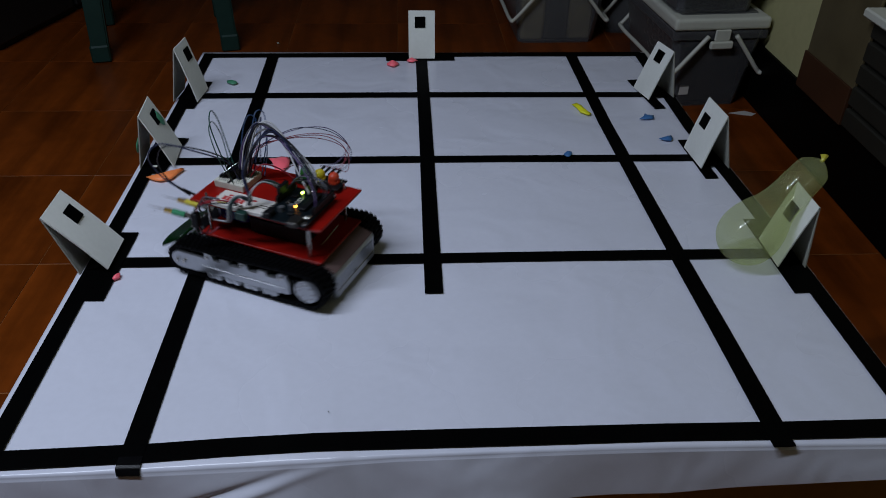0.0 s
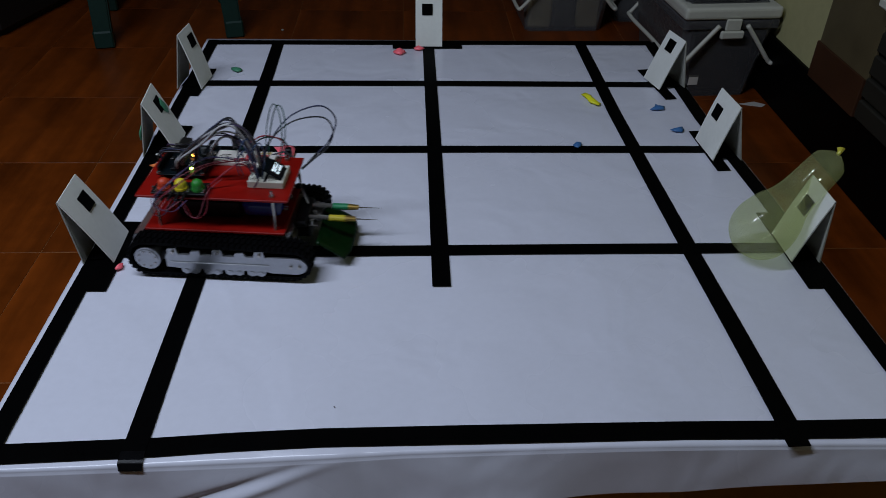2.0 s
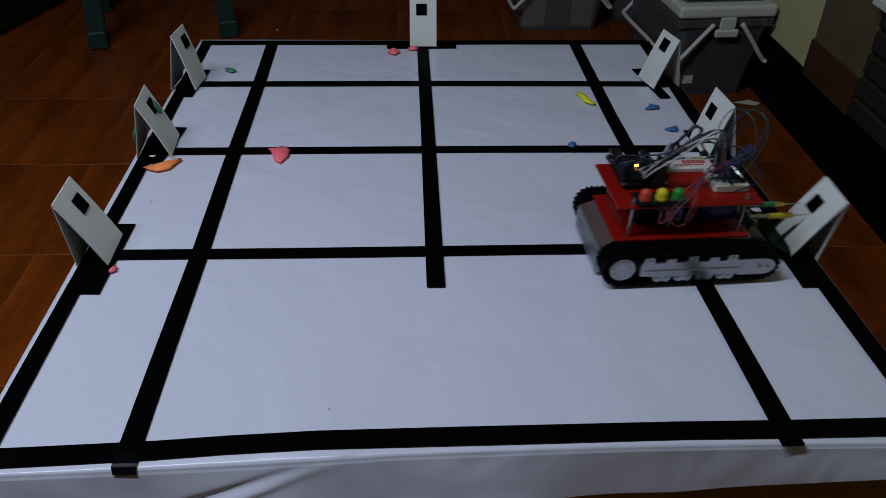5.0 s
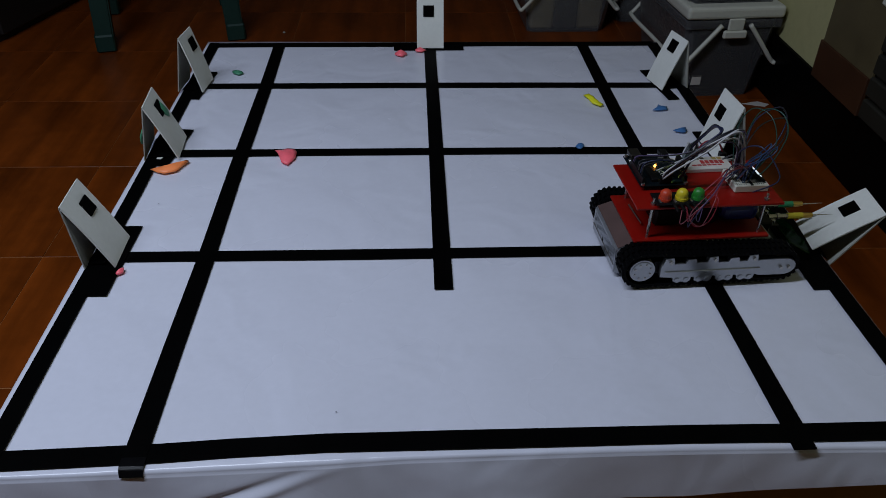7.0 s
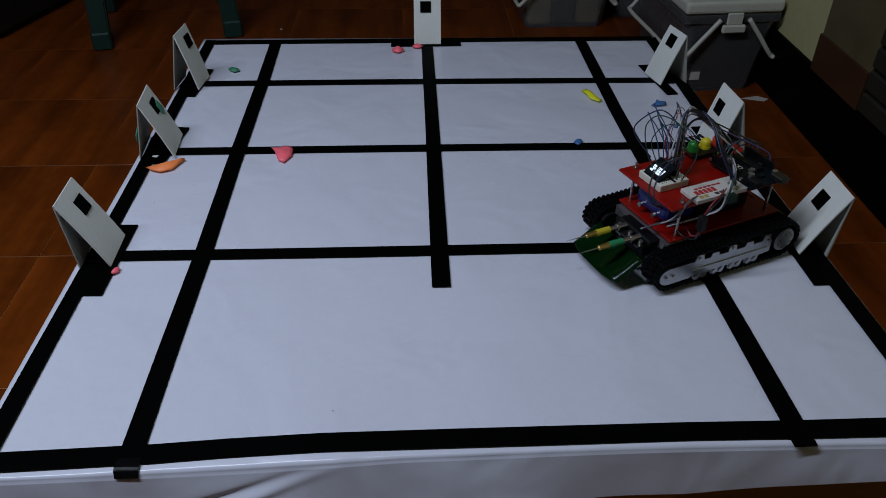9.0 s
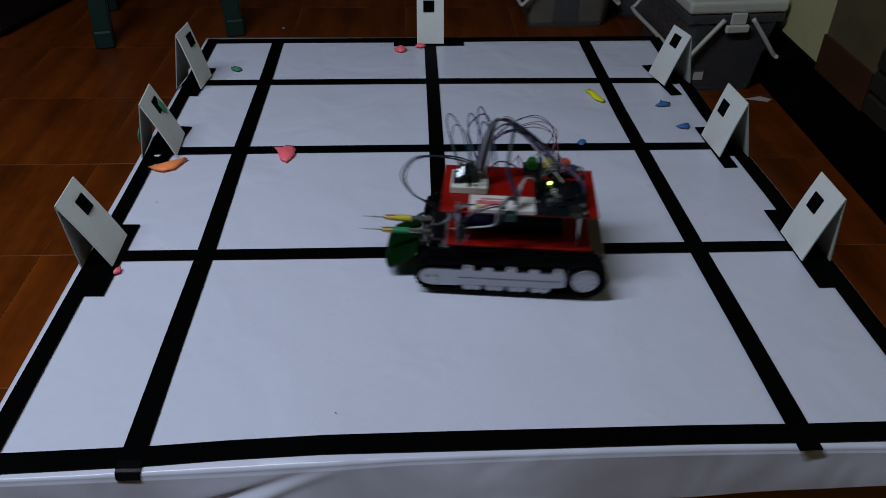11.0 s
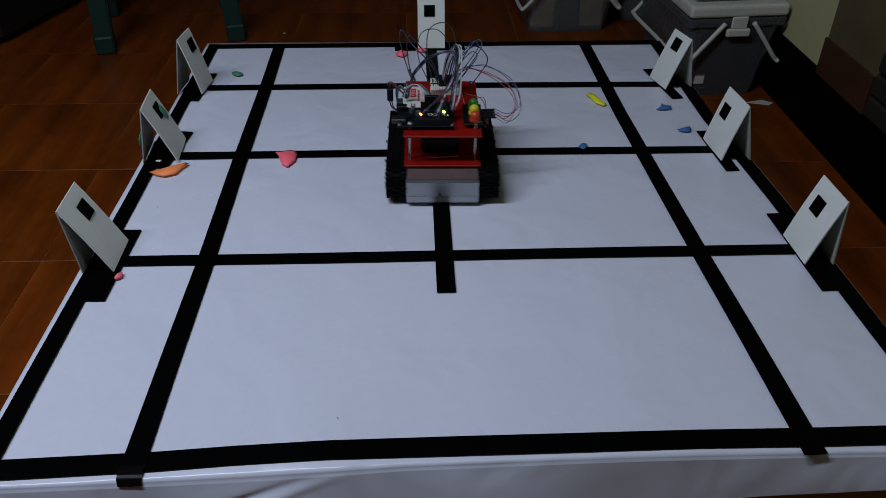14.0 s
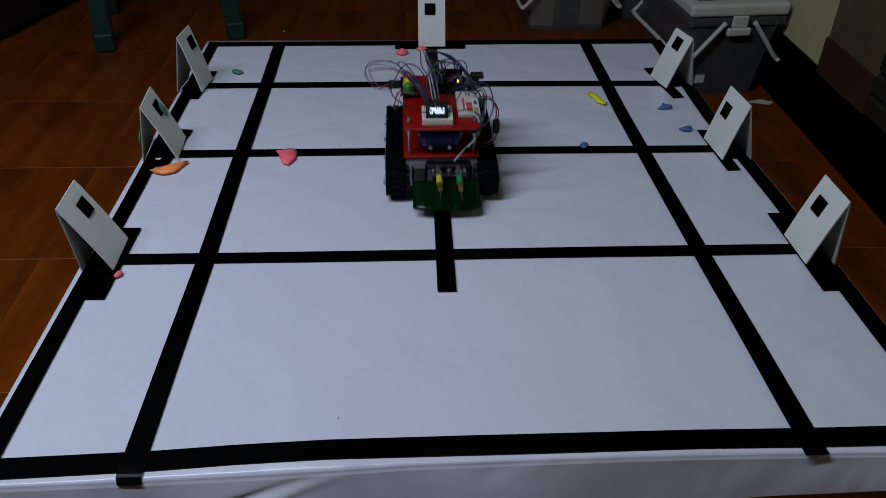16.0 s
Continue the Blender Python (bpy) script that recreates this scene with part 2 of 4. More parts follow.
def spline(points, steps=8):
    p = [Vector(q) for q in points]
    p = [2 * p[0] - p[1]] + p + [2 * p[-1] - p[-2]]
    out = []
    for i in range(1, len(p) - 2):
        for s in range(steps):
            t = s / steps
            out.append(0.5 * (2 * p[i] + (p[i + 1] - p[i - 1]) * t + (2 * p[i - 1] - 5 * p[i] + 4 * p[i + 1] - p[i + 2]) * t * t
                              + (3 * p[i] - p[i - 1] - 3 * p[i + 1] + p[i + 2]) * t ** 3))
    return out + [p[-2]]


def tube(points, r, n=6, bm=None, steps=8, taper=1.0):
    """A round cord through the points."""
    bm = bm or bmesh.new()
    pts = spline(points, steps)
    side = Vector((0.31, 0.77, 0.55))
    rings = []
    for i, c in enumerate(pts):
        d = (pts[min(i + 1, len(pts) - 1)] - pts[max(i - 1, 0)]).normalized()
        side = (side - side.dot(d) * d).normalized()
        up = d.cross(side)
        k = r * (1 + (taper - 1) * i / (len(pts) - 1))
        rings.append([bm.verts.new(c + k * (math.cos(a) * side + math.sin(a) * up)) for a in [2 * math.pi * j / n for j in range(n)]])
    for a, b in zip(rings, rings[1:]):
        for j in range(n):
            bm.faces.new((a[j], a[(j + 1) % n], b[(j + 1) % n], b[j]))
    bm.faces.new(rings[0])
    bm.faces.new(rings[-1])
    return bm


def ribbon(points, width, z0, z1, bm=None):
    """A flat strip of tape along points (x, y)."""
    bm = bm or bmesh.new()
    pts = [Vector((x, y, 0)) for x, y in points]
    sides = []
    for i, c in enumerate(pts):
        d = (pts[min(i + 1, len(pts) - 1)] - pts[max(i - 1, 0)]).normalized()
        nrm = Vector((-d.y, d.x, 0)) * width / 2
        sides.append([bm.verts.new((*(c + s * nrm).xy, z)) for s, z in ((1, z0), (1, z1), (-1, z1), (-1, z0))])
    for a, b in zip(sides, sides[1:]):
        for j in range(4):
            bm.faces.new((a[j], a[(j + 1) % 4], b[(j + 1) % 4], b[j]))
    bm.faces.new(sides[0])
    bm.faces.new(sides[-1])
    return bm


# ---- room ----
FLOOR_Z = -0.24
WALL_X = 0.807


def build_room():
    floor = part("floor", box(-3.2, WALL_X + 0.1, -2.6, 3.6, FLOOR_Z - 0.12, FLOOR_Z - 0.0009), GROUT)
    tagged(floor, "brown glazed ceramic tile floor with thin pale joints", "floor", kind="structure")
    tile = mesh_of(box(-0.1496, 0.1496, -0.1491, 0.1491, -0.004, 0.0, 0.0004), "tile", TILE)
    far = bmesh.new()
    for i in range(-8, 6):
        for j in range(-10, 11):
            x, y = -0.5 + 0.3 * i, 0.18 + 0.3 * j
            if x - 0.15 > WALL_X - 0.02:
                continue
            if -1.7 < x and -0.4 < y < 2.3:
                o = new("tile", tile)
                o.parent = floor
                o.matrix_basis = pose(x, y, FLOOR_Z)
            else:
                box(x - 0.1496, x + 0.1496, y - 0.1491, y + 0.1491, FLOOR_Z - 0.004, FLOOR_Z, bm=far)
    rest = part("outer_tiles", far, TILE, floor)
    tagged(rest, kind="stuff")
    wall = part("wall_east", box(WALL_X, WALL_X + 0.12, -2.6, 3.6, FLOOR_Z - 0.1, 2.4), WALL)
    tagged(wall, "pale yellow-green painted plaster wall", "wall", kind="structure")
    sk = part("baseboard", box(WALL_X - 0.012, WALL_X - 0.002, -2.6, 3.6, FLOOR_Z + 0.001, -0.101, 0.002), SKIRT)
    tagged(sk, "tall black glazed skirting along the wall", "skirting", kind="structure")
    # unseen walls and ceiling, added to close the room and bounce the lamp
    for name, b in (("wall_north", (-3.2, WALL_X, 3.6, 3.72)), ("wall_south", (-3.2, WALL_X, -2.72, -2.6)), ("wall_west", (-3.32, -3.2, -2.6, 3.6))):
        w = part(name, box(*b, FLOOR_Z - 0.1, 2.4), UNSEEN_WALL)
        tagged(w, "plain grey unseen wall added to close the room", "wall", kind="structure")
    c = part("ceiling", box(-3.3, WALL_X + 0.12, -2.7, 3.7, 2.4, 2.5), UNSEEN_WALL)
    tagged(c, "plain grey unseen ceiling added to close the room", "ceiling", kind="structure")
    lamp = empty("tube_lamp", tube_lamp.matrix_world @ pose(0, 0, 0.03), "white fluorescent tube lamp hanging below the ceiling", "lamp")
    part("housing", box(-0.62, 0.62, -0.035, 0.035, 0.0, 0.05, 0.006), BIN_WHITE, lamp)
    for x in (-0.5, 0.5):
        part("hanger", rod((x, 0, 0.05), (x, 0, 2.28 - TUBE[2]), 0.004, 8), STEEL, lamp)


# ---- the board, its sheet and tapes ----
def front_y(x):
    """The fold of the sheet along the front edge."""
    return -0.299 - 0.013 * max(0.0, min(1.0, (-0.05 - x) / 0.33)) + 0.002 * math.sin(9 * x)


def right_edge(y):
    """The trimmed edge of the sheet just outside the right border tape."""
    pts = [(-0.40, 0.4520), (-0.30, 0.4485), (-0.14, 0.4435), (0.11, 0.4370), (0.19, 0.4330), (0.34, 0.4245), (0.70, 0.4240)]
    for (a, u), (b, v) in zip(pts, pts[1:]):
        if y <= b:
            return u + (v - u) * (y - a) / (b - a)
    return pts[-1][1]


def build_board():
    bd = empty("game_board", pose(0, 0, 0), "white vinyl sheet wrapped over a low cardboard base", "board")
    part("carton", box(-0.398, 0.417, -0.289, 0.66, FLOOR_Z, -0.012, 0.004), CARTON, bd, "brown cardboard box under the sheet")
    bm = bmesh.new()
    nx, ny = 300, 40
    x0 = -0.416
    grid = []
    back = 0.668
    for i in range(nx + 1):
        u = i / nx
        x = x0 + (0.4485 - x0) * u
        col = []
        fy = front_y(x)
        for j in range(ny + 1):
            y = back + (fy + 0.003 - back) * j / ny
            left = x0 + 0.006 * (y + 0.3) / 0.96
            xx = left + (right_edge(y) - left) * u
            z = 0.0008 * noise.noise(Vector((x * 5, y * 5, 0.3))) - 0.0012
            col.append((xx, y, z))
        # rounded fold, then the hanging hem with a few slack folds
        hem = -0.050 - 0.002 * math.sin(7 * x + 1)
        hem += 0.013 * max(0.0, min(1.0, (x - 0.20) / 0.20))
        hem -= 0.013 * max(0.0, min(1.0, (-0.06 - x) / 0.09))
        crease = 0.010 * math.exp(-((x + 0.17 + 0.0) / 0.05) ** 2) + 0.006 * math.exp(-((x - 0.02) / 0.06) ** 2)
        for a in (20, 45, 70, 90):
            s, c = math.sin(radians(a)), math.cos(radians(a))
            col.append((x, fy + 0.003 - 0.004 * s, -0.0012 - 0.004 * (1 - c)))
        lean = 0.018 - 0.008 * max(0.0, min(1.0, (x + 0.15) / 0.30))
        for k in range(1, 61):
            f = k / 60
            z = -0.0055 + (hem + 0.0055) * f
            off = (x + 0.128) - (z + 0.004) * 3.2
            slant = math.exp(-(off / 0.014) ** 2) - 0.7 * math.exp(-((off - 0.022) / 0.016) ** 2)
            y = fy - 0.002 - lean * f - crease * f + 0.0030 * slant * min(1, f * 3) + 0.0025 * f * noise.noise(Vector((x * 9, z * 20, 4)))
            col.append((x, y, z))
        grid.append([bm.verts.new(p) for p in col])
    for a, b in zip(grid, grid[1:]):
        for j in range(len(a) - 1):
            bm.faces.new((a[j], a[j + 1], b[j + 1], b[j]))
    sheet = part("sheet", bm, SHEET, bd, "glossy white vinyl sheet with a slack front hem", smooth=True)
    so = sheet.modifiers.new("thick", "SOLIDIFY")
    so.thickness, so.offset = 0.001, -1
    part("plank", box(-0.400, 0.415, -0.287, 0.664, -0.0115, -0.0035, 0.002), CARTON, bd)
    bm = box(0.10, 0.20, -0.2940, -0.2927, -0.20, -0.022)
    part("packing_tape", bm, PACK_TAPE, bd)
    part("flap", prism([(-0.15, -0.018), (0.30, -0.018), (0.43, -0.010), (0.44, -0.14), (-0.16, -0.14)], -0.2925, -0.2905, "y"), CARTON, bd, "brown cardboard flap under the hem")

    def strip(name, pts, w, level, label="black vinyl tape line"):
        ob = part(name, ribbon(pts, w, 0.0002, 0.0006 + 0.0004 * level), TAPE)
        tagged(ob, label, "tape", "tape lines on the board")

    xs = [-0.403 + 0.828 * i / 12 for i in range(13)]
    for y, amp in ((-0.0035, 0.001), (0.2420, 0.0008), (0.4690, 0.0012)):
        strip("tape_line", [(x, y + amp * math.sin(6 * x + 30 * y) + 0.001 * x) for x in xs], 0.0195, 0)
    strip("tape_line", [(-0.403, 0.6475), (-0.1, 0.651), (0.1, 0.654), (0.415, 0.657)], 0.019, 0)
    strip("tape_line", [(-0.405, -0.296), (-0.33, -0.2935), (-0.26, -0.291), (-0.2, -0.287), (-0.12, -0.2835), (0, -0.2825), (0.2, -0.282), (0.3, -0.283), (0.44, -0.2825)], 0.021, 0)
    strip("tape_line", [(-0.4015, -0.305), (-0.3995, -0.138), (-0.3965, 0.126), (-0.3965, 0.36), (-0.395, 0.657)], 0.0180, 1, "wide black vinyl tape along the board edge")
    strip("tape_line", [(0.436, -0.30), (0.431, -0.14), (0.4245, 0.11), (0.4205, 0.19), (0.4120, 0.34), (0.4115, 0.66)], 0.0205, 1, "wide black vinyl tape along the board edge")
    strip("tape_line", [(-0.2795, -0.305), (-0.2785, -0.15), (-0.2768, 0.0), (-0.2778, 0.2), (-0.2762, 0.5), (-0.2772, 0.655)], 0.0205, 1)
    strip("tape_line", [(0.2990, -0.3025), (0.2945, -0.14), (0.2895, 0.0), (0.2845, 0.18), (0.280, 0.36), (0.2785, 0.657)], 0.0205, 1)
    strip("tape_line", [(-0.0075, -0.0715), (-0.0065, 0.1), (-0.005, 0.3), (-0.004, 0.646)], 0.0205, 1)
    tail = bmesh.new()
    rows = []
    fy = front_y(-0.279)
    for k in range(9):
        f = k / 8
        a = radians(88 * max(0.0, f - 0.3) / 0.7)
        y = (-0.296 + (fy + 0.003 + 0.296) * f / 0.3) if f <= 0.3 else fy + 0.003 - 0.0052 * math.sin(a)
        z = 0.0012 if f <= 0.3 else 0.0002 - 0.0052 * (1 - math.cos(a))
        lift = 0.0008 * math.sin(7 * f)
        rows.append([tail.verts.new((x, y - lift, z)) for x in (-0.2895 + 0.003 * max(0, f - 0.6), -0.279, -0.2688)])
    for p, q in zip(rows, rows[1:]):
        for j in range(2):
            tail.faces.new((p[j], q[j], q[j + 1], p[j + 1]))
    tail_ob = part("tape_end", tail, TAPE_GLOSS)
    tm = tail_ob.modifiers.new("thick", "SOLIDIFY")
    tm.thickness, tm.offset = 0.0005, 1
    tagged(tail_ob, "black tape end folded over the board edge", "tape", "tape lines on the board")
    # short cross strips under the targets
    for pts in ([(-0.3805, -0.0755), (-0.3775, 0.0575)], [(-0.381, 0.206), (-0.3685, 0.312)], [(-0.3835, 0.419), (-0.3745, 0.524)],
                [(0.4110, -0.0805), (0.4080, 0.0730)], [(0.3935, 0.1805), (0.3885, 0.298)], [(0.384, 0.412), (0.3665, 0.53)], [(-0.069, 0.6325), (0.057, 0.634)]):
        strip("tape_mark", pts, 0.0230 if pts[0][1] == -0.0755 else 0.0185, 2, "short black tape mark under a card target")


# ---- folded card targets ----
def card_target(m, lean, foot, w, mark=(0.003, 0.055), h=0.080, label="folded white card target with a black tape patch"):
    """Tent card: the front panel leans back from the origin along +x, the rear panel stands at x = foot."""
    t = empty("card_target", m, label, "card target", "card targets round the board")
    th = 0.0016
    ln = math.hypot(lean, h)
    ca, sa = lean / ln, h / ln

    def panel(bm, a0, a1, z_off, y0, y1, bend=0.0):
        n = 8
        rows = []
        for i in range(n + 1):
            s = a0 + (a1 - a0) * i / n
            sag = bend * math.sin(math.pi * s / ln)
            p = Vector((ca * s, 0, sa * s)) + Vector((-sa, 0, ca)) * (z_off + sag)
            q = p - Vector((-sa, 0, ca)) * th
            rows.append([bm.verts.new((p.x, y0, p.z)), bm.verts.new((p.x, y1, p.z)), bm.verts.new((q.x, y1, q.z)), bm.verts.new((q.x, y0, q.z))])
        for a, b in zip(rows, rows[1:]):
            for j in range(4):
                bm.faces.new((a[j], a[(j + 1) % 4], b[(j + 1) % 4], b[j]))
        bm.faces.new(rows[0])
        bm.faces.new(rows[-1])
        return bm
    part("front_panel", panel(bmesh.new(), 0.0015, ln, 0.0, -w / 2, w / 2, 0.001), CARD, t)
    bm = prism([(lean, h - 0.0005), (lean + th, h - 0.001), (foot + th, 0.0), (foot, 0.0)], -w / 2, w / 2, "y")
    part("rear_panel", bm, CARD_EDGE, t, "grey unpainted back of the card")
    y, s = mark
    part("tape_patch", panel(bmesh.new(), s, s + 0.0195, 0.0020, y - 0.0095, y + 0.0095, 0.0006), TAPE, t, "black tape patch")
    # black sheet inside the tent stands in for the shade between the panels
    part("tent_shade", box(0.014, max(foot - 0.004, 0.02), -w / 2 + 0.006, w / 2 - 0.006, 0.0016, 0.0026), TAPE, t)
    return t


def scrap(name_mat, x, y, rz, outline, label, lift=0.004):
    """A limp torn piece of burst balloon: a crumpled skin with some thickness."""
    bm = bmesh.new()
    n = len(outline)
    rings = []
    for k, f in enumerate((1.0, 0.7, 0.35)):
        rings.append([bm.verts.new((u * f, v * f, 0.0012 + lift * (1 - f) + 0.0015 * abs(noise.noise(Vector((u * 90, v * 90, k + x * 9)))))) for u, v in outline])
    mid = bm.verts.new((0, 0, 0.0012 + lift))
    for a, b in zip(rings, rings[1:]):
        for j in range(n):
            bm.faces.new((a[j], a[(j + 1) % n], b[(j + 1) % n], b[j]))
    for j in range(n):
        bm.faces.new((rings[-1][j], rings[-1][(j + 1) % n], mid))
    low = [bm.verts.new((u * 0.96, v * 0.96, 0.0003)) for u, v in outline]
    for j in range(n):
        bm.faces.new((low[j], low[(j + 1) % n], rings[0][(j + 1) % n], rings[0][j]))
    bm.faces.new(low)
    ob = part("balloon_scrap", bm, name_mat, smooth=True, at=pose(x, y, 0.0012, 0, 0, rz))
    return tagged(ob, label, "balloon scrap", "burst balloon scraps")


def ragged(rx, ry, n, seed, jag=0.25):
    rnd = random.Random(seed)
    return [(rx * (1 + jag * rnd.uniform(-1, 1)) * math.cos(2 * math.pi * i / n), ry * (1 + jag * rnd.uniform(-1, 1)) * math.sin(2 * math.pi * i / n)) for i in range(n)]


def build_targets_and_scraps():
    brushed = card_target(pose(-0.3729, 0.0037, 0.0012, 0, 0, 181), 0.0417, 0.034, 0.0608, mark=(-0.008, 0.056), h=0.0812)
    card_target(pose(-0.3612, 0.2543, 0.0012, 0, 0, 183.5), 0.0345, 0.046, 0.0662, mark=(-0.010, 0.053), h=0.0790, label="folded white card target with a green latex scrap stuck on it")
    card_target(pose(-0.3682, 0.4655, 0.0012, 0, 0, 173.5), 0.0250, 0.040, 0.0540, mark=(-0.008, 0.061), h=0.0890)
    card_target(pose(0.3820, 0.2380, 0.0012, 0, 0, 4), 0.0225, 0.042, 0.0660, mark=(0.012, 0.046), h=0.0815)
    card_target(pose(0.3649, 0.4680, 0.0012, 0, 0, 14), 0.0328, 0.048, 0.0525, mark=(0.0015, 0.059), h=0.0815)
    card_target(pose(-0.003, 0.627, 0.0012, 0, 0, 90), 0.033, 0.042, 0.048, mark=(0.003, 0.056))
    scrap(SCRAP_PINK, -0.2155, 0.226, 6, [(-0.015, 0.021), (-0.004, 0.020), (0.003, 0.024), (0.013, 0.021), (0.016, 0.010), (0.014, -0.006), (0.003, -0.024), (-0.005, -0.016), (-0.008, 0.0), (-0.010, 0.010)], "crumpled pink torn balloon rubber on the board", 0.006)
    scrap(SCRAP_ORANGE, -0.366, 0.196, 15, [(-0.026, 0.004), (-0.010, 0.004), (0.010, 0.010), (0.022, 0.017), (0.026, 0.013), (0.018, 0.004), (0.008, -0.010), (-0.008, -0.013), (-0.018, -0.006)], "orange torn balloon rubber with a pink neck", 0.006)
    scrap(SCRAP_YELLOW, 0.2495, 0.408, -76, [(-0.022, 0.004), (-0.010, 0.008), (0.006, 0.006), (0.022, 0.010), (0.026, 0.003), (0.012, -0.005), (-0.006, -0.004), (-0.020, -0.006)], "lemon yellow strip of torn balloon rubber", 0.005)
    scrap(SCRAP_BLUE, 0.351, 0.376, 5, [(-0.014, -0.006), (-0.003, 0.004), (0.002, 0.014), (0.006, 0.005), (0.014, 0.004), (0.010, -0.006), (0.0, -0.007)], "blue torn balloon rubber on the board")
    scrap(SCRAP_BLUE, 0.363, 0.301, -10, [(-0.012, -0.003), (0.0, 0.003), (0.008, 0.010), (0.009, 0.0), (0.005, -0.007), (-0.004, -0.007)], "small blue torn balloon rubber")
    scrap(SCRAP_BLUE, 0.202, 0.253, 60, ragged(0.010, 0.006, 8, 3), "small blue torn balloon rubber")
    scrap(SCRAP_GREEN, -0.330, 0.519, -30, ragged(0.011, 0.008, 8, 4), "small green torn balloon rubber")
    scrap(SCRAP_PINK, -0.056, 0.601, 0, ragged(0.010, 0.011, 9, 5), "pink torn balloon rubber at the end of the board", 0.008)
    scrap(SCRAP_PINK, -0.022, 0.618, 0, ragged(0.010, 0.006, 9, 6), "pink torn balloon rubber by the end target", 0.006)
    scrap(SCRAP_PINK, -0.366, -0.035, 70, ragged(0.008, 0.0035, 8, 7), "small pink torn balloon rubber", 0.004)
    scrap(SCRAP_PINK, -0.405, 0.330, 40, ragged(0.010, 0.008, 8, 8), "pink torn balloon rubber behind a card", 0.008)
    g = scrap(SCRAP_GREEN, 0, 0, 0, ragged(0.013, 0.009, 9, 9, 0.35), "green torn balloon rubber stuck on a card", 0.003)
    g.matrix_basis = pose(-0.3835, 0.2705, 0.0525, 0, 66.4, 0) @ pose(0, 0, 0, 0, 0, 10)
    g = scrap(SCRAP_GREEN, 0, 0, 0, ragged(0.012, 0.007, 9, 10, 0.35), "green torn balloon rubber behind a card", 0.003)
    g.matrix_basis = pose(-0.406, 0.232, 0.030, 0, -80, 0)
    for x, y, z, r in ((-0.1125, -0.2475, 0.0, 0.0006), (-0.360, 0.109, 0.0, 0.0006), (-0.380, 1.360, FLOOR_Z, 0.004)):
        crumb = part("crumb", ball((0, 0, 0.6 * r), r, sz=0.6, u=7, v=5), DARK_GOODS if z == 0.0 else CARD_EDGE, at=pose(x, y, z, 0, 0, 40))
        tagged(crumb, "tiny dark crumb on the white sheet" if z == 0.0 else "small pale crumb on the tile floor", "crumb", "crumbs")
    pts = [(-0.388, 0.222), (-0.377, 0.252), (-0.3785, 0.262)]
    tagged(part("paper_strip", ribbon(pts, 0.007, 0.0018, 0.0024), CARD), "narrow white paper strip on the black tape", "paper")
    return brushed


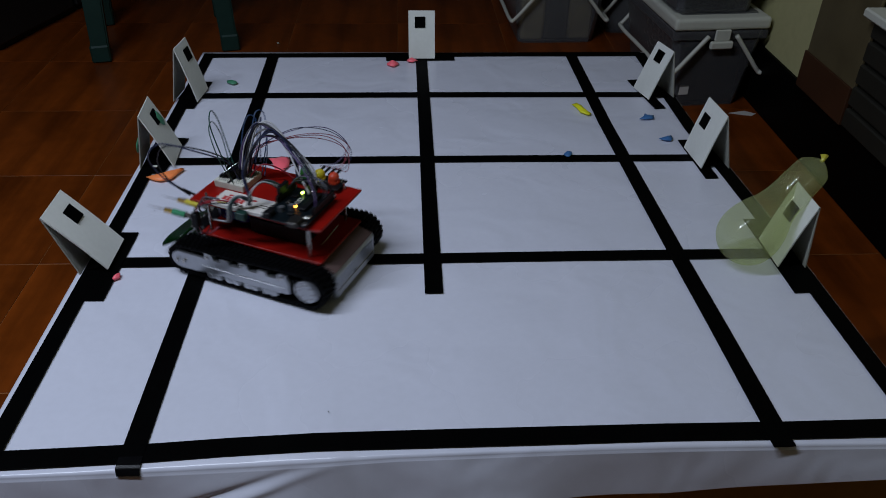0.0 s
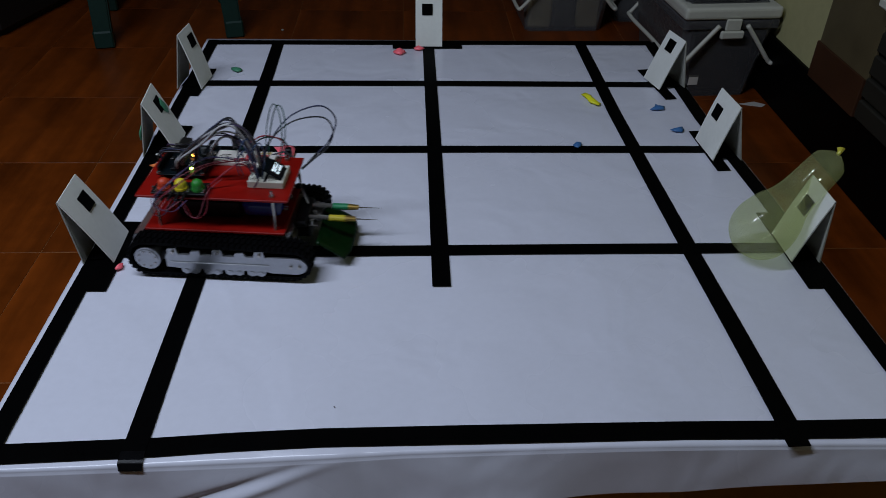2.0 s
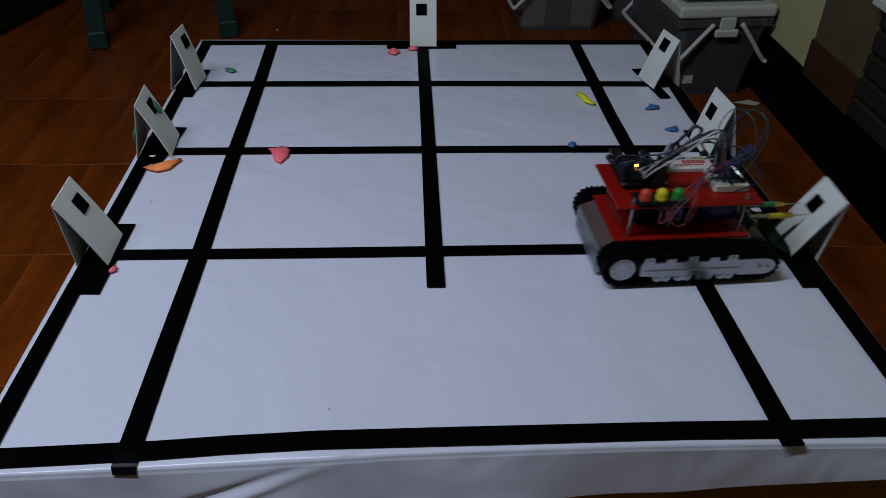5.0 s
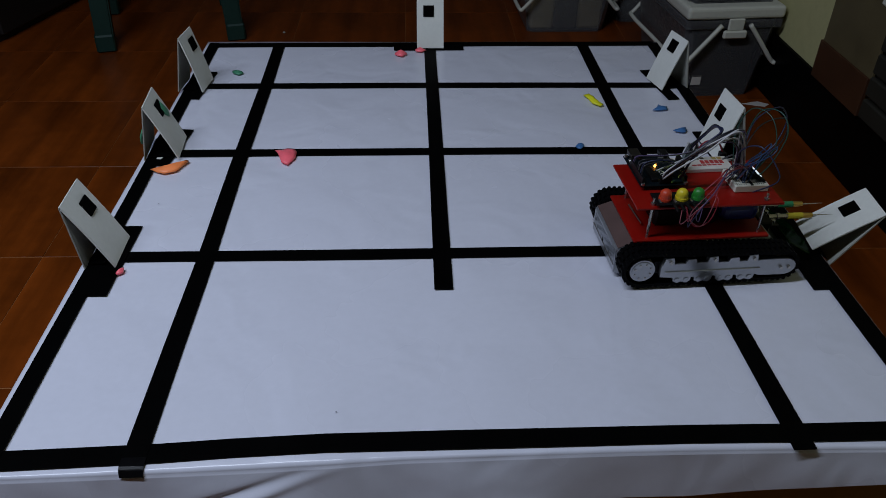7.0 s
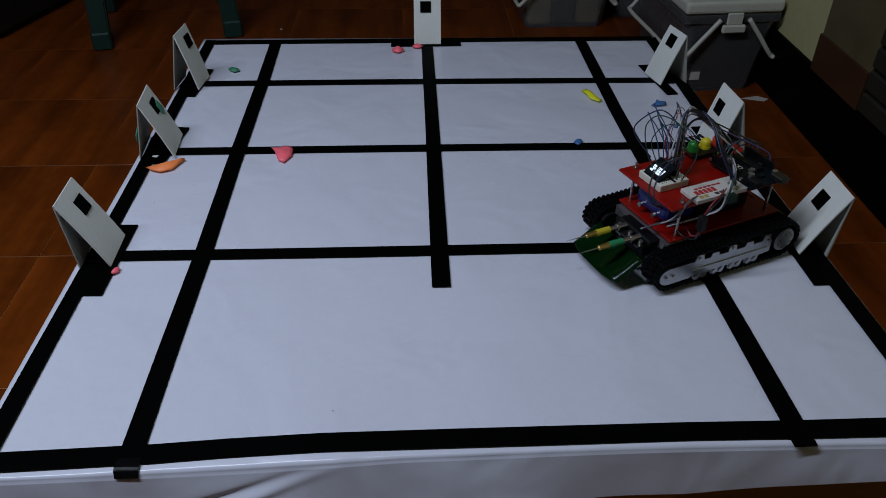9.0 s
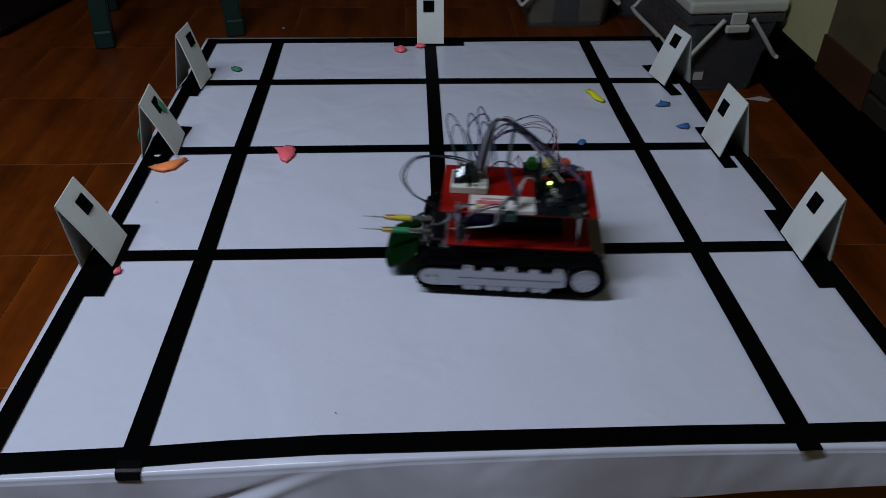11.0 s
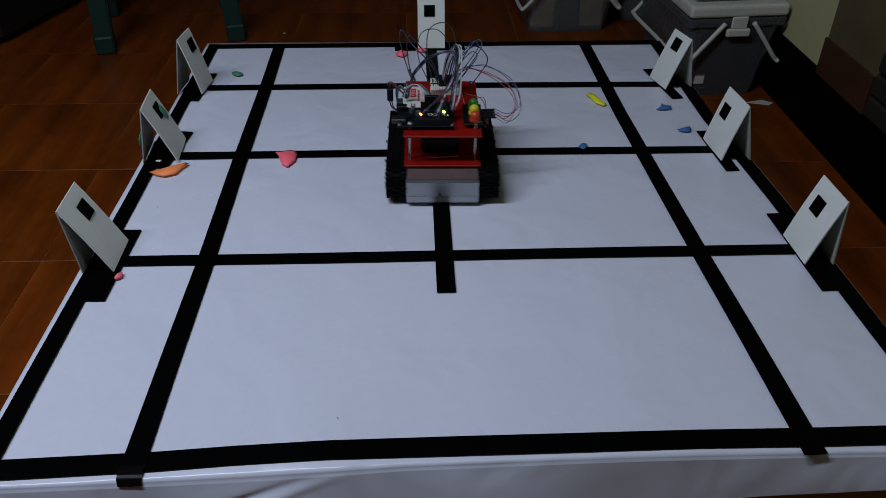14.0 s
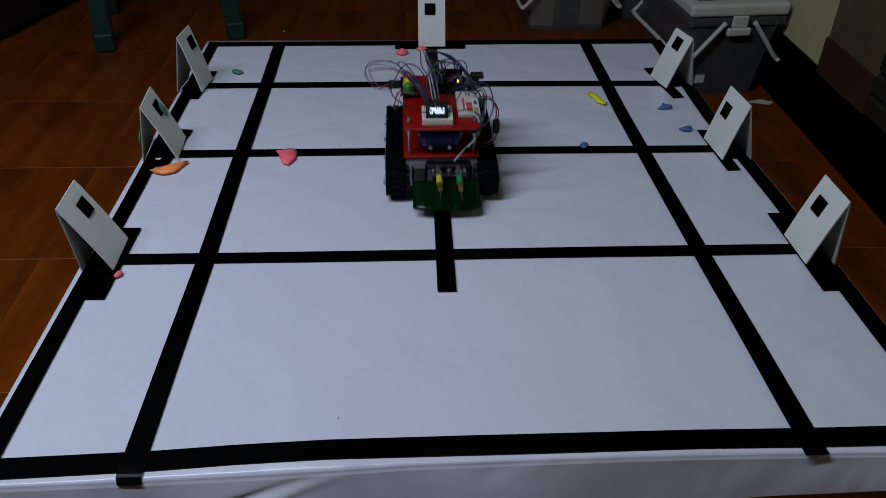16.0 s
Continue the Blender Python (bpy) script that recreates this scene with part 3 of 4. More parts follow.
# ---- storage bins, stool, cabinet along the edges ----
def storage_bin(m, w, wb, d, h, goods, label, handle_drop=0.10):
    """Frosted box with a white lid, latch, and two bail handles; origin at the bottom front middle, depth along +y."""
    t = empty("storage_bin", m, label, "storage bin", "plastic bins on the floor")
    ins = (w - wb) / 2
    bm = bmesh.new()
    th = 0.002

    def ring(z, wi, y0, y1, c):
        out = [(-wi / 2 + c, y0), (wi / 2 - c, y0), (wi / 2, y0 + c), (wi / 2, y1 - c), (wi / 2 - c, y1), (-wi / 2 + c, y1), (-wi / 2, y1 - c), (-wi / 2, y0 + c)]
        return [bm.verts.new((x, y, z)) for x, y in out]
    outer = [ring(0, wb, 0, d - ins, 0.014), ring(h, w, -ins * 0.3, d, 0.014)]
    inner = [ring(0.004, wb - 2 * th, th, d - ins - th, 0.013), ring(h, w - 2 * th, -ins * 0.3 + th, d - th, 0.013)]
    for a, b in (outer, inner, (outer[1], inner[1])):
        for j in range(8):
            bm.faces.new((a[j], a[(j + 1) % 8], b[(j + 1) % 8], b[j]))
    bm.faces.new(outer[0])
    bm.faces.new(inner[0])
    part("body", bm, BIN, t, "frosted translucent plastic")
    part("rim", box(-w / 2 - 0.002, w / 2 + 0.002, -ins * 0.3 - 0.004, d + 0.003, h - 0.022, h - 0.002, 0.002), BIN, t)
    lid = part("lid", box(-w / 2 - 0.004, w / 2 + 0.004, -ins * 0.3 - 0.007, d + 0.005, h, h + 0.028, 0.008, segments=3), BIN_WHITE, t, "white plastic lid")
    part("lid_top", box(-w / 2 + 0.018, w / 2 - 0.018, 0.014, d - 0.016, h + 0.028, h + 0.032, 0.002), BIN, lid)
    lb = box(-0.027, 0.027, -ins * 0.3 - 0.018, -ins * 0.3 - 0.007, h - 0.040, h - 0.022, 0.003)
    box(-0.018, 0.018, -ins * 0.3 - 0.014, -ins * 0.3 - 0.007, h - 0.022, h + 0.004, 0.002, bm=lb)
    part("latch", lb, BIN_WHITE, t, "white snap latch")
    for s in (-1, 1):
        y0, y1 = -ins * 0.3 - 0.012, d + 0.004
        zz = h - handle_drop
        pts = [(s * 0.033, y0, h - 0.010), (s * (0.033 + (w / 2 - 0.041) * 0.5), y0 - 0.001, h - 0.010 - (handle_drop - 0.016) * 0.5), (s * (w / 2 - 0.008), y0, zz + 0.006), (s * (w / 2 + 0.004), y0 + 0.012, zz),
               (s * (w / 2 + 0.004), (y0 + y1) / 2, zz), (s * (w / 2 + 0.004), y1 - 0.02, zz), (s * (w / 2 - 0.01), y1, zz + 0.01), (s * 0.033, y1, h - 0.010)]
        part("handle", tube(pts, 0.0052, 8), BIN_WHITE, t, "white bail handle", smooth=True)
    rnd = random.Random(len(label))
    for i, g in enumerate(goods):
        n = len(goods)
        x0 = -wb / 2 + 0.006 + (wb - 0.012) * i / n
        part("packed_goods", box(x0, x0 + (wb - 0.012) / n - 0.002, 0.008, d - ins - 0.02, 0.006, h * (0.80 - 0.25 * rnd.random() * (n > 1)), 0.006), g, t)
    return t


def build_edges():
    a = storage_bin(pose(0.682, 0.952, FLOOR_Z, 0, 0, 5), 0.220, 0.165, 0.33, 0.187, [DARK_GOODS], "frosted storage bin with white lid, packed with dark cloth")
    b = storage_bin(pose(0.666, 0.965, -0.020, 0, 0, 5), 0.205, 0.175, 0.28, 0.16, [DARK_GOODS], "frosted storage bin stacked on another bin")
    c = storage_bin(pose(0.394, 1.372, FLOOR_Z, 0, 0, 2), 0.262, 0.212, 0.30, 0.19, [PALE_GOODS, TEAL_GOODS, PALE_GOODS], "frosted storage bin holding tan papers", 0.120)
    d = storage_bin(pose(0.652, 1.45, FLOOR_Z, 0, 0, 0), 0.23, 0.19, 0.28, 0.19, [TEAL_GOODS], "frosted storage bin behind the others", 0.120)
    part("sticker", box(-0.070, -0.047, -0.0022, -0.0004, 0.030, 0.054, 0.0004), PAPER, a, "white paper sticker")
    slip = part("paper_slip", prism([(-0.03, 0.0), (0.012, 0.012), (0.034, -0.004), (0.02, -0.016)], 0.0003, 0.0012), PAPER, at=pose(0.757, 0.905, FLOOR_Z))
    tagged(slip, "small white paper slip on the floor", "paper")

    st = empty("plastic_stool", pose(-0.66, 1.283, FLOOR_Z, 0, 0, 14.7), "dark green plastic stool standing in the shade", "stool")
    for x in (-0.163, 0.163):
        for y in (0.0, 0.29):
            sx, sy = (0.02 if x < 0 else -0.02), (0.02 if y < 0.1 else -0.02)
            bm = bmesh.new()
            r = bmesh.ops.create_cube(bm, size=1)
            for v in r["verts"]:
                f = v.co.z + 0.5
                k = 0.021 + 0.006 * f
                v.co = Vector((x + sx * f + 2 * k * v.co.x, y + sy * f + 2 * k * v.co.y, 0.44 * f))
            bmesh.ops.bevel(bm, geom=list(bm.edges), offset=0.004, segments=2, affect="EDGES")
            leg = part("leg", bm, GREEN_PLASTIC, st)
            part("foot_cap", box(x - 0.0235, x + 0.0235, y - 0.0235, y + 0.0235, 0.0, 0.045, 0.004), GREEN_PLASTIC, leg)
    part("seat", box(-0.18, 0.18, -0.03, 0.32, 0.44, 0.465, 0.012, segments=3), GREEN_PLASTIC, st)

    # cabinet assumed for a black area of unknown cause; its colour is near black
    cb = empty("low_cabinet", pose(-1.2455, 1.679, FLOOR_Z, 0, 0, -104.9), "near-black low cabinet at the far left", "cabinet")
    part("carcass", box(-0.35, 0.35, -0.25, 0.235, 0.012, 0.60, 0.006), CABINET_BLACK, cb)
    part("plinth", box(-0.345, 0.345, -0.245, 0.23, 0.0, 0.012), CABINET_BLACK, cb)
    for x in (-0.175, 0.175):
        door = part("door", box(x - 0.168, x + 0.168, 0.237, 0.250, 0.02, 0.58, 0.004), CABINET_BLACK, cb)
        part("knob", ball((x * 0.2, 0.260, 0.34), 0.011), CABINET_BLACK, door)

    p = empty("leaning_panels", pose(WALL_X - 0.016, 0.645, -0.099), "brown translucent panel leaning flat on the wall above the skirting", "panel")
    part("upper_sheet", box(-0.006, 0.0, -0.097, 0.098, 0.072, 0.42, 0.001), AMBER, p)
    part("lower_sheet", box(-0.010, -0.002, -0.094, 0.101, 0.0, 0.074, 0.001), RUST, p, "red-brown lower panel")
    q = empty("wall_crate", pose(WALL_X - 0.022, 0.42, -0.097), "olive slatted crate on the skirting ledge", "crate")
    part("back_board", box(0.004, 0.016, -0.13, 0.12, 0.0, 0.205, 0.002), OLIVE, q)
    for i in range(5):
        z = 0.004 + 0.042 * i
        part("slat", box(-0.008, 0.003, -0.13, 0.12, z, z + 0.036, 0.003), OLIVE, q)
    part("ledge", box(-0.03, 0.016, -0.13, 0.125, 0.208, 0.224, 0.003), BIN_WHITE, q, "pale ledge on top of the crate")


# ---- the robot ----
def hull_path(circles, step):
    """Points at even steps on the belt round two wheels (x, z, radius)."""
    pts = [(cx + r * math.cos(a), cz + r * math.sin(a)) for cx, cz, r in circles for a in [2 * math.pi * i / 96 for i in range(96)]]
    pts.sort()

    def half(seq):
        out = []
        for p in seq:
            while len(out) > 1 and (out[-1][0] - out[-2][0]) * (p[1] - out[-2][1]) - (out[-1][1] - out[-2][1]) * (p[0] - out[-2][0]) <= 0:
                out.pop()
            out.append(p)
        return out[:-1]
    loop = half(pts) + half(pts[::-1])
    ln = [math.dist(loop[i], loop[(i + 1) % len(loop)]) for i in range(len(loop))]
    n = round(sum(ln) / step)
    res, k, acc = [], 0, 0.0
    for i in range(n):
        want = sum(ln) * i / n
        while acc + ln[k] < want:
            acc += ln[k]
            k += 1
        f = (want - acc) / ln[k]
        a, b = Vector(loop[k]), Vector(loop[(k + 1) % len(loop)])
        res.append((a.lerp(b, f), (b - a).normalized()))
    return res


HALF_W, TRACK_W = 0.070, 0.0250
REAR = (-0.078, 0.0240, 0.0210)
FRONT = (0.0815, 0.0220, 0.0175)


def track_mesh():
    bm = bmesh.new()
    path = hull_path((REAR, FRONT), 0.0030)
    rings = []
    for p, d in path:
        nrm = Vector((d.y, -d.x))
        q = p - nrm * 0.0026
        rings.append([bm.verts.new((p.x, y, p.y)) for y in (-TRACK_W / 2, TRACK_W / 2)] + [bm.verts.new((q.x, y, q.y)) for y in (TRACK_W / 2, -TRACK_W / 2)])
    n = len(rings)
    for i in range(n):
        a, b = rings[i], rings[(i + 1) % n]
        for j in range(4):
            bm.faces.new((a[j], a[(j + 1) % 4], b[(j + 1) % 4], b[j]))
    # tread blocks, three across
    for i, (p, d) in enumerate(hull_path((REAR, FRONT), 0.0064)):
        nrm = Vector((d.y, -d.x))
        for y0, y1, off in ((-0.0130, -0.0056, 0.0), (-0.0044, 0.0044, 0.0032), (0.0056, 0.0130, 0.0)):
            c = p + d * off
            corners = []
            for s, hgt in ((-1, -0.0004), (1, -0.0004), (0.5, 0.0018), (-0.5, 0.0018)):
                e = c + d * s * 0.0027 + nrm * hgt
                corners.append(e)
            lo = [bm.verts.new((e.x, y0, e.y)) for e in corners]
            hi = [bm.verts.new((e.x, y1, e.y)) for e in corners]
            bm.faces.new(lo)
            bm.faces.new(hi)
            for j in range(4):
                bm.faces.new((lo[j], lo[(j + 1) % 4], hi[(j + 1) % 4], hi[j]))
    return bm


def side_plate_outline():
    """Silver cheek: five tabs on top, four roller lobes below, round nose."""
    top = []
    for x0 in (-0.047, -0.022, 0.002, 0.026, 0.047):
        tall = 0.0385 if abs(x0 - 0.002) < 0.02 or x0 > 0.04 or x0 < -0.04 else 0.036
        top += [(x0 - 0.0085, 0.0315), (x0 - 0.0070, tall), (x0 + 0.0020, tall + 0.0008), (x0 + 0.0036, 0.0315)]
    nose = [(0.083 + 0.0128 * math.sin(a), 0.0215 + 0.0105 * math.cos(a)) for a in [math.pi * i / 10 for i in range(11)]]
    low = []
    for x0 in (0.040, 0.016, -0.008, -0.032):
        low += [(x0 + 0.0105, 0.0135), (x0 + 0.0095, 0.0085), (x0 + 0.005, 0.0062), (x0, 0.0078), (x0 - 0.005, 0.0062), (x0 - 0.0095, 0.0085), (x0 - 0.0105, 0.0135)]
    return [(-0.0575, 0.015), (-0.0575, 0.0290)] + top + [(0.060, 0.0320)] + nose + [(0.056, 0.0115)] + low


def build_robot():
    rb = empty("tracked_robot", pose(-0.186, -0.002, 0.001), "small tracked robot with red plates, loose wires and two needle probes", "robot")
    wheels = []
    # chassis
    bm = prism([(-0.0990, 0.0030), (-0.1012, 0.0055), (-0.1012, 0.0330), (-0.0995, 0.0362), (-0.0790, 0.0435), (0.074, 0.0435), (0.074, 0.010)], -0.0452, 0.0452, "y")
    bmesh.ops.bevel(bm, geom=[e for e in bm.edges if abs(e.verts[0].co.y - e.verts[1].co.y) < 1e-6], offset=0.0012, segments=2, affect="EDGES")
    ch = part("chassis", bm, ALU, rb, "folded aluminium chassis box")
    # thin strip that turns the aluminium slope dull brown
    part("rear_strip", prism([(-0.0992, 0.0366), (-0.0996, 0.0372), (-0.0788, 0.0448), (-0.0784, 0.0441)], -0.0435, 0.0435, "y"), DULL_BROWN, ch, "dull brown strip on the sloping rear edge")
    # embossed upright ribs across the rear face
    eb = bmesh.new()
    for i in range(22):
        y = -0.039 + 0.078 * i / 21
        box(-0.1018, -0.1010, y - 0.0007, y + 0.0007, 0.0165 + 0.002 * (i % 2), 0.0300, bm=eb)
    tagged(part("embossed_ribs", eb, ALU, ch), kind="stuff")
    part("bright_edge", box(-0.1020, -0.1008, -0.043, 0.043, 0.0135, 0.0143), STEEL, ch)
    part("switch_hole", box(-0.1021, -0.1005, 0.002, 0.0045, 0.0150, 0.0185), BLACK, ch)
    for s in (-1, 1):
        part("motor_block", box(0.040, 0.078, s * 0.028 - 0.010, s * 0.028 + 0.010, 0.014, 0.040, 0.003), DULL_STEEL, ch)
    for s in (-1, 1):
        yc = s * (HALF_W - TRACK_W / 2)
        tr = part("track", track_mesh(), RUBBER, rb, "black rubber track with tread blocks", at=pose(0, yc, 0))
        y0, y1 = sorted((s * (HALF_W - 0.006), s * (HALF_W + 0.0008)))
        pl = part("side_plate", prism(side_plate_outline(), y0, y1, "y"), ALU, rb, "stamped aluminium side plate")
        part("rib", box(-0.053, 0.055, min(s * 0.0705, s * 0.0722), max(s * 0.0705, s * 0.0722), 0.0205, 0.0225, 0.0005), ALU, pl)
        for x, z in ((-0.0485, 0.0350), (0.0005, 0.0365), (0.0455, 0.0350), (0.0785, 0.0215), (0.0875, 0.0215), (0.045, 0.0100), (0.035, 0.0100), (0.021, 0.0100), (0.011, 0.0100), (-0.003, 0.0100), (-0.013, 0.0100), (-0.027, 0.0100), (-0.037, 0.0100)):
            part("bolt", rod((x, s * 0.0705, z), (x, s * (0.0735 if z > 0.012 else 0.0718), z), 0.0019 if z > 0.012 else 0.0031, 10), STEEL if z > 0.012 else ALU, pl)
        part("inner_frame", box(-0.062, 0.070, min(s * 0.0455, s * 0.062), max(s * 0.0455, s * 0.062), 0.014, 0.030), BLACK, rb)
        part("axle", rod((0.0815, s * 0.040, 0.0220), (0.0815, s * 0.064, 0.0220), 0.013, 18), BLACK, rb)
        wb = rod((0, s * -0.012, 0), (0, s * 0.0035, 0), 0.0140, 24)
        rod((0, s * 0.0035, 0), (0, s * 0.0048, 0), 0.0118, 24, bm=wb)
        wh = part("drive_wheel", wb, ALU, rb, "aluminium drive wheel with rim bolts", at=pose(REAR[0], s * 0.0665, REAR[1]))
        for i in range(8):
            a = 2 * math.pi * i / 8
            part("rim_bolt", rod((0.0093 * math.cos(a), s * 0.0042, 0.0093 * math.sin(a)), (0.0093 * math.cos(a), s * 0.0058, 0.0093 * math.sin(a)), 0.0013, 6), STEEL, wh)
        wheels.append((wh, s))

    # red plates and posts
    Z1, Z2 = 0.0455, 0.0872
    for z, x0, x1 in ((Z1, -0.0845, 0.069), (Z2, -0.087, 0.076)):
        part("red_plate", box(x0, x1, -0.0475, 0.0475, z, z + 0.003, 0.0007), RED, rb, "red acrylic deck plate")
    for x in (-0.068, 0.058):
        for y in (-0.0405, 0.0405):
            bm = rod((x, y, Z1 + 0.003), (x, y, Z2), 0.0018, 8)
            post = part("standoff", bm, STEEL, rb)
            bm = rod((x, y, Z2 + 0.003), (x, y, Z2 + 0.0105), 0.0015, 8)
            rod((x, y, Z2 + 0.003), (x, y, Z2 + 0.0055), 0.0029, 6, bm=bm)
            part("screw_end", bm, STEEL, post)
    part("loose_pin", rod((-0.0710, 0.020, Z1 + 0.0065), (-0.0690, -0.020, Z1 + 0.0075), 0.0009, 6), STEEL, rb, "thin bright metal pin lying between the plates")
    part("lower_module", box(-0.055, 0.018, -0.022, 0.026, Z1 + 0.003, Z1 + 0.026, 0.003), BLACK, rb, "black battery holder between the plates")
    bt = part("battery_pack", box(0.018, 0.063, -0.029, 0.026, Z1 + 0.008, Z1 + 0.034, 0.009, segments=3), BLUE, rb, "blue wrapped battery pack")
    for y in (-0.014, 0.010):
        part("terminal", rod((0.063, y, Z1 + 0.014), (0.0675, y, Z1 + 0.014), 0.0028, 8), STEEL, bt)

    # controller board at the rear
    zt = Z2 + 0.003
    cb = part("controller_board", box(-0.074, -0.021, -0.013, 0.0556, zt + 0.005, zt + 0.0066, 0.0004), PCB, rb, "dark blue-black controller circuit board")
    part("usb_socket", box(-0.068, -0.056, 0.045, 0.062, zt + 0.0066, zt + 0.0125, 0.0006), DULL_STEEL, cb, "metal socket")
    part("power_jack", box(-0.0335, -0.0245, 0.044, 0.0575, zt + 0.0066, zt + 0.0135, 0.001), BLACK, cb)
    for x, y0, y1 in ((-0.0715, -0.011, 0.034), (-0.0235, -0.011, 0.027)):
        part("pin_header", box(x - 0.0013, x + 0.0013, y0, y1, zt + 0.0066, zt + 0.0152, 0.0002), BLACK, cb)
    part("main_chip", box(-0.060, -0.052, -0.006, 0.030, zt + 0.0066, zt + 0.0104, 0.0004), BLACK, cb)
    for x, y in ((-0.044, 0.030), (-0.036, 0.038)):
        part("capacitor", rod((x, y, zt + 0.0066), (x, y, zt + 0.0125), 0.0032, 12), ALU, cb)
    part("reset_button", box(-0.072, -0.066, 0.037, 0.043, zt + 0.0066, zt + 0.010, 0.0008), STEEL, cb)
    part("status_light", ball((-0.038, -0.002, zt + 0.0085), 0.0018, u=8, v=6), GLOW_GREEN, cb, "lit green indicator")
    part("status_light", ball((-0.046, 0.026, zt + 0.0085), 0.0016, u=8, v=6), GLOW_ORANGE, cb, "lit orange indicator")
    part("status_light", ball((-0.0435, 0.029, zt + 0.0085), 0.0010, u=8, v=6), GLOW_ORANGE, cb, "lit orange indicator")
    bm = bmesh.new()
    for c in (-0.0030, 0.0030):
        for i in range(14):
            a0, a1 = 2 * math.pi * i / 14, 2 * math.pi * (i + 1) / 14
            box(-0.042 + 0.0024 * math.sin(a0) - 0.0004, -0.042 + 0.0024 * math.sin(a0) + 0.0004, 0.012 + c + 0.0026 * math.cos(a0) - 0.0004, 0.012 + c + 0.0026 * math.cos(a0) + 0.0004, zt + 0.0066, zt + 0.0069, bm=bm)
    part("printed_mark", bm, PAPER, cb)

    for x, y, w, d, m in ((-0.049, 0.040, 0.006, 0.005, BLACK), (-0.034, 0.006, 0.007, 0.007, BLACK), (-0.034, 0.020, 0.004, 0.006, DULL_STEEL), (-0.066, 0.020, 0.003, 0.006, DULL_STEEL), (-0.048, -0.008, 0.004, 0.003, STEEL)):
        part("board_chip", box(x - w / 2, x + w / 2, y - d / 2, y + d / 2, zt + 0.0066, zt + 0.0092, 0.0003), m, cb)
    for x, y in ((-0.0715, 0.052), (-0.0235, 0.036), (-0.0715, -0.0115), (-0.0235, -0.0115)):
        part("board_screw", rod((x, y, zt + 0.0066), (x, y, zt + 0.0090), 0.0022, 8), STEEL, cb)
    # traffic-light module on the rear right
    tl = part("lamp_module", box(-0.068, -0.010, -0.050, -0.026, zt + 0.004, zt + 0.0058, 0.0004), BLACK, rb, "black signal lamp board", at=pose(0, 0, 0))
    for x, m in ((-0.056, LED_RED), (-0.038, LED_YELLOW), (-0.020, LED_GREEN)):
        bm = ball((x, -0.040, zt + 0.0120), 0.0062, sz=1.0, u=16, v=10)
        rod((x, -0.040, zt + 0.0058), (x, -0.040, zt + 0.0120), 0.0062, 16, bm=bm)
        rod((x, -0.040, zt + 0.0058), (x, -0.040, zt + 0.0085), 0.0070, 16, bm=bm)
        part("signal_lamp", bm, m, tl, smooth=False)
    for x in (-0.063, -0.047, -0.029, -0.013):
        part("resistor", rod((x, -0.048, zt + 0.0065), (x, -0.042, zt + 0.0065), 0.0012, 8), STEEL, tl)
    for k in range(4):
        part("pin_plug", box(-0.052 + 0.007 * k, -0.0495 + 0.007 * k, -0.066, -0.050, zt + 0.006, zt + 0.0085, 0.0004), BLACK, tl)

    # breadboard and screen at the front
    bb = part("breadboard", box(0.0285, 0.0670, -0.024, 0.0140, zt, zt + 0.0085, 0.0008), WHITE_PLASTIC, rb, "small cream-white breadboard")
    part("groove", box(0.0460, 0.0490, -0.0235, 0.0135, zt + 0.0083, zt + 0.0090), BLACK, bb)
    hb = bmesh.new()
    for i in range(5):
        for j in range(12):
            for x0 in (0.0315, 0.0515):
                box(x0 + 0.0025 * i - 0.0004, x0 + 0.0025 * i + 0.0004, -0.0212 + 0.0028 * j, -0.0204 + 0.0028 * j, zt + 0.0084, zt + 0.0088, bm=hb)
    tagged(part("pin_holes", hb, BLACK, bb), kind="stuff")
    sc = part("display", box(-0.0135, 0.0135, -0.0135, 0.0135, -0.0008, 0.0008, 0.0003), PCB, rb, "small lit display module", at=pose(0.0550, -0.006, zt + 0.0145, 0, 34, 0))
    part("screen_glass", box(-0.0060, 0.0095, -0.0130, 0.0130, 0.0008, 0.0024, 0.0003), BLACK, sc)
    bm = bmesh.new()
    for i, row in enumerate(((1, 1, 1, 1, 1, 1, 0, 1), (1, 1, 1, 1, 1, 1, 1, 1), (1, 1, 0, 1, 1, 1, 1, 1))):
        for j, on in enumerate(row):
            if on:
                x, y = -0.0026 + 0.0030 * i, -0.0088 + 0.0023 * j
                box(x, x + 0.0024, y, y + 0.0019, 0.0024, 0.00255, bm=bm)
    part("lit_bars", bm, GLOW_SCREEN, sc, "lit white bars on the display")
    part("display_header", box(0.0385, 0.0420, -0.014, 0.003, zt + 0.0085, zt + 0.0200, 0.0004), BLACK, rb)

    # printed pack along the left edge
    pk = part("printed_pack", box(-0.022, 0.046, 0.0215, 0.0495, zt, zt + 0.0050, 0.0006), PAPER, rb, "white pack with red and dark print")
    for x0, x1, y0, y1, m in ((0.012, 0.040, 0.0330, 0.0405, PRINT_RED), (0.000, 0.036, 0.0285, 0.0312, PRINT_RED), (0.028, 0.041, 0.0425, 0.0475, PRINT_GOLD), (0.008, 0.020, 0.0430, 0.0470, PRINT_DARK), (-0.018, -0.006, 0.034, 0.0355, PRINT_DARK), (-0.016, -0.004, 0.038, 0.0392, PRINT_DARK)):
        n = max(1, round((x1 - x0) / 0.006))
        bm = bmesh.new()
        for i in range(n):
            w = (x1 - x0) / n
            box(x0 + w * i, x0 + w * (i + 0.78), y0, y1, zt + 0.0050, zt + 0.0053, bm=bm)
        part("print_bar", bm, m, pk)
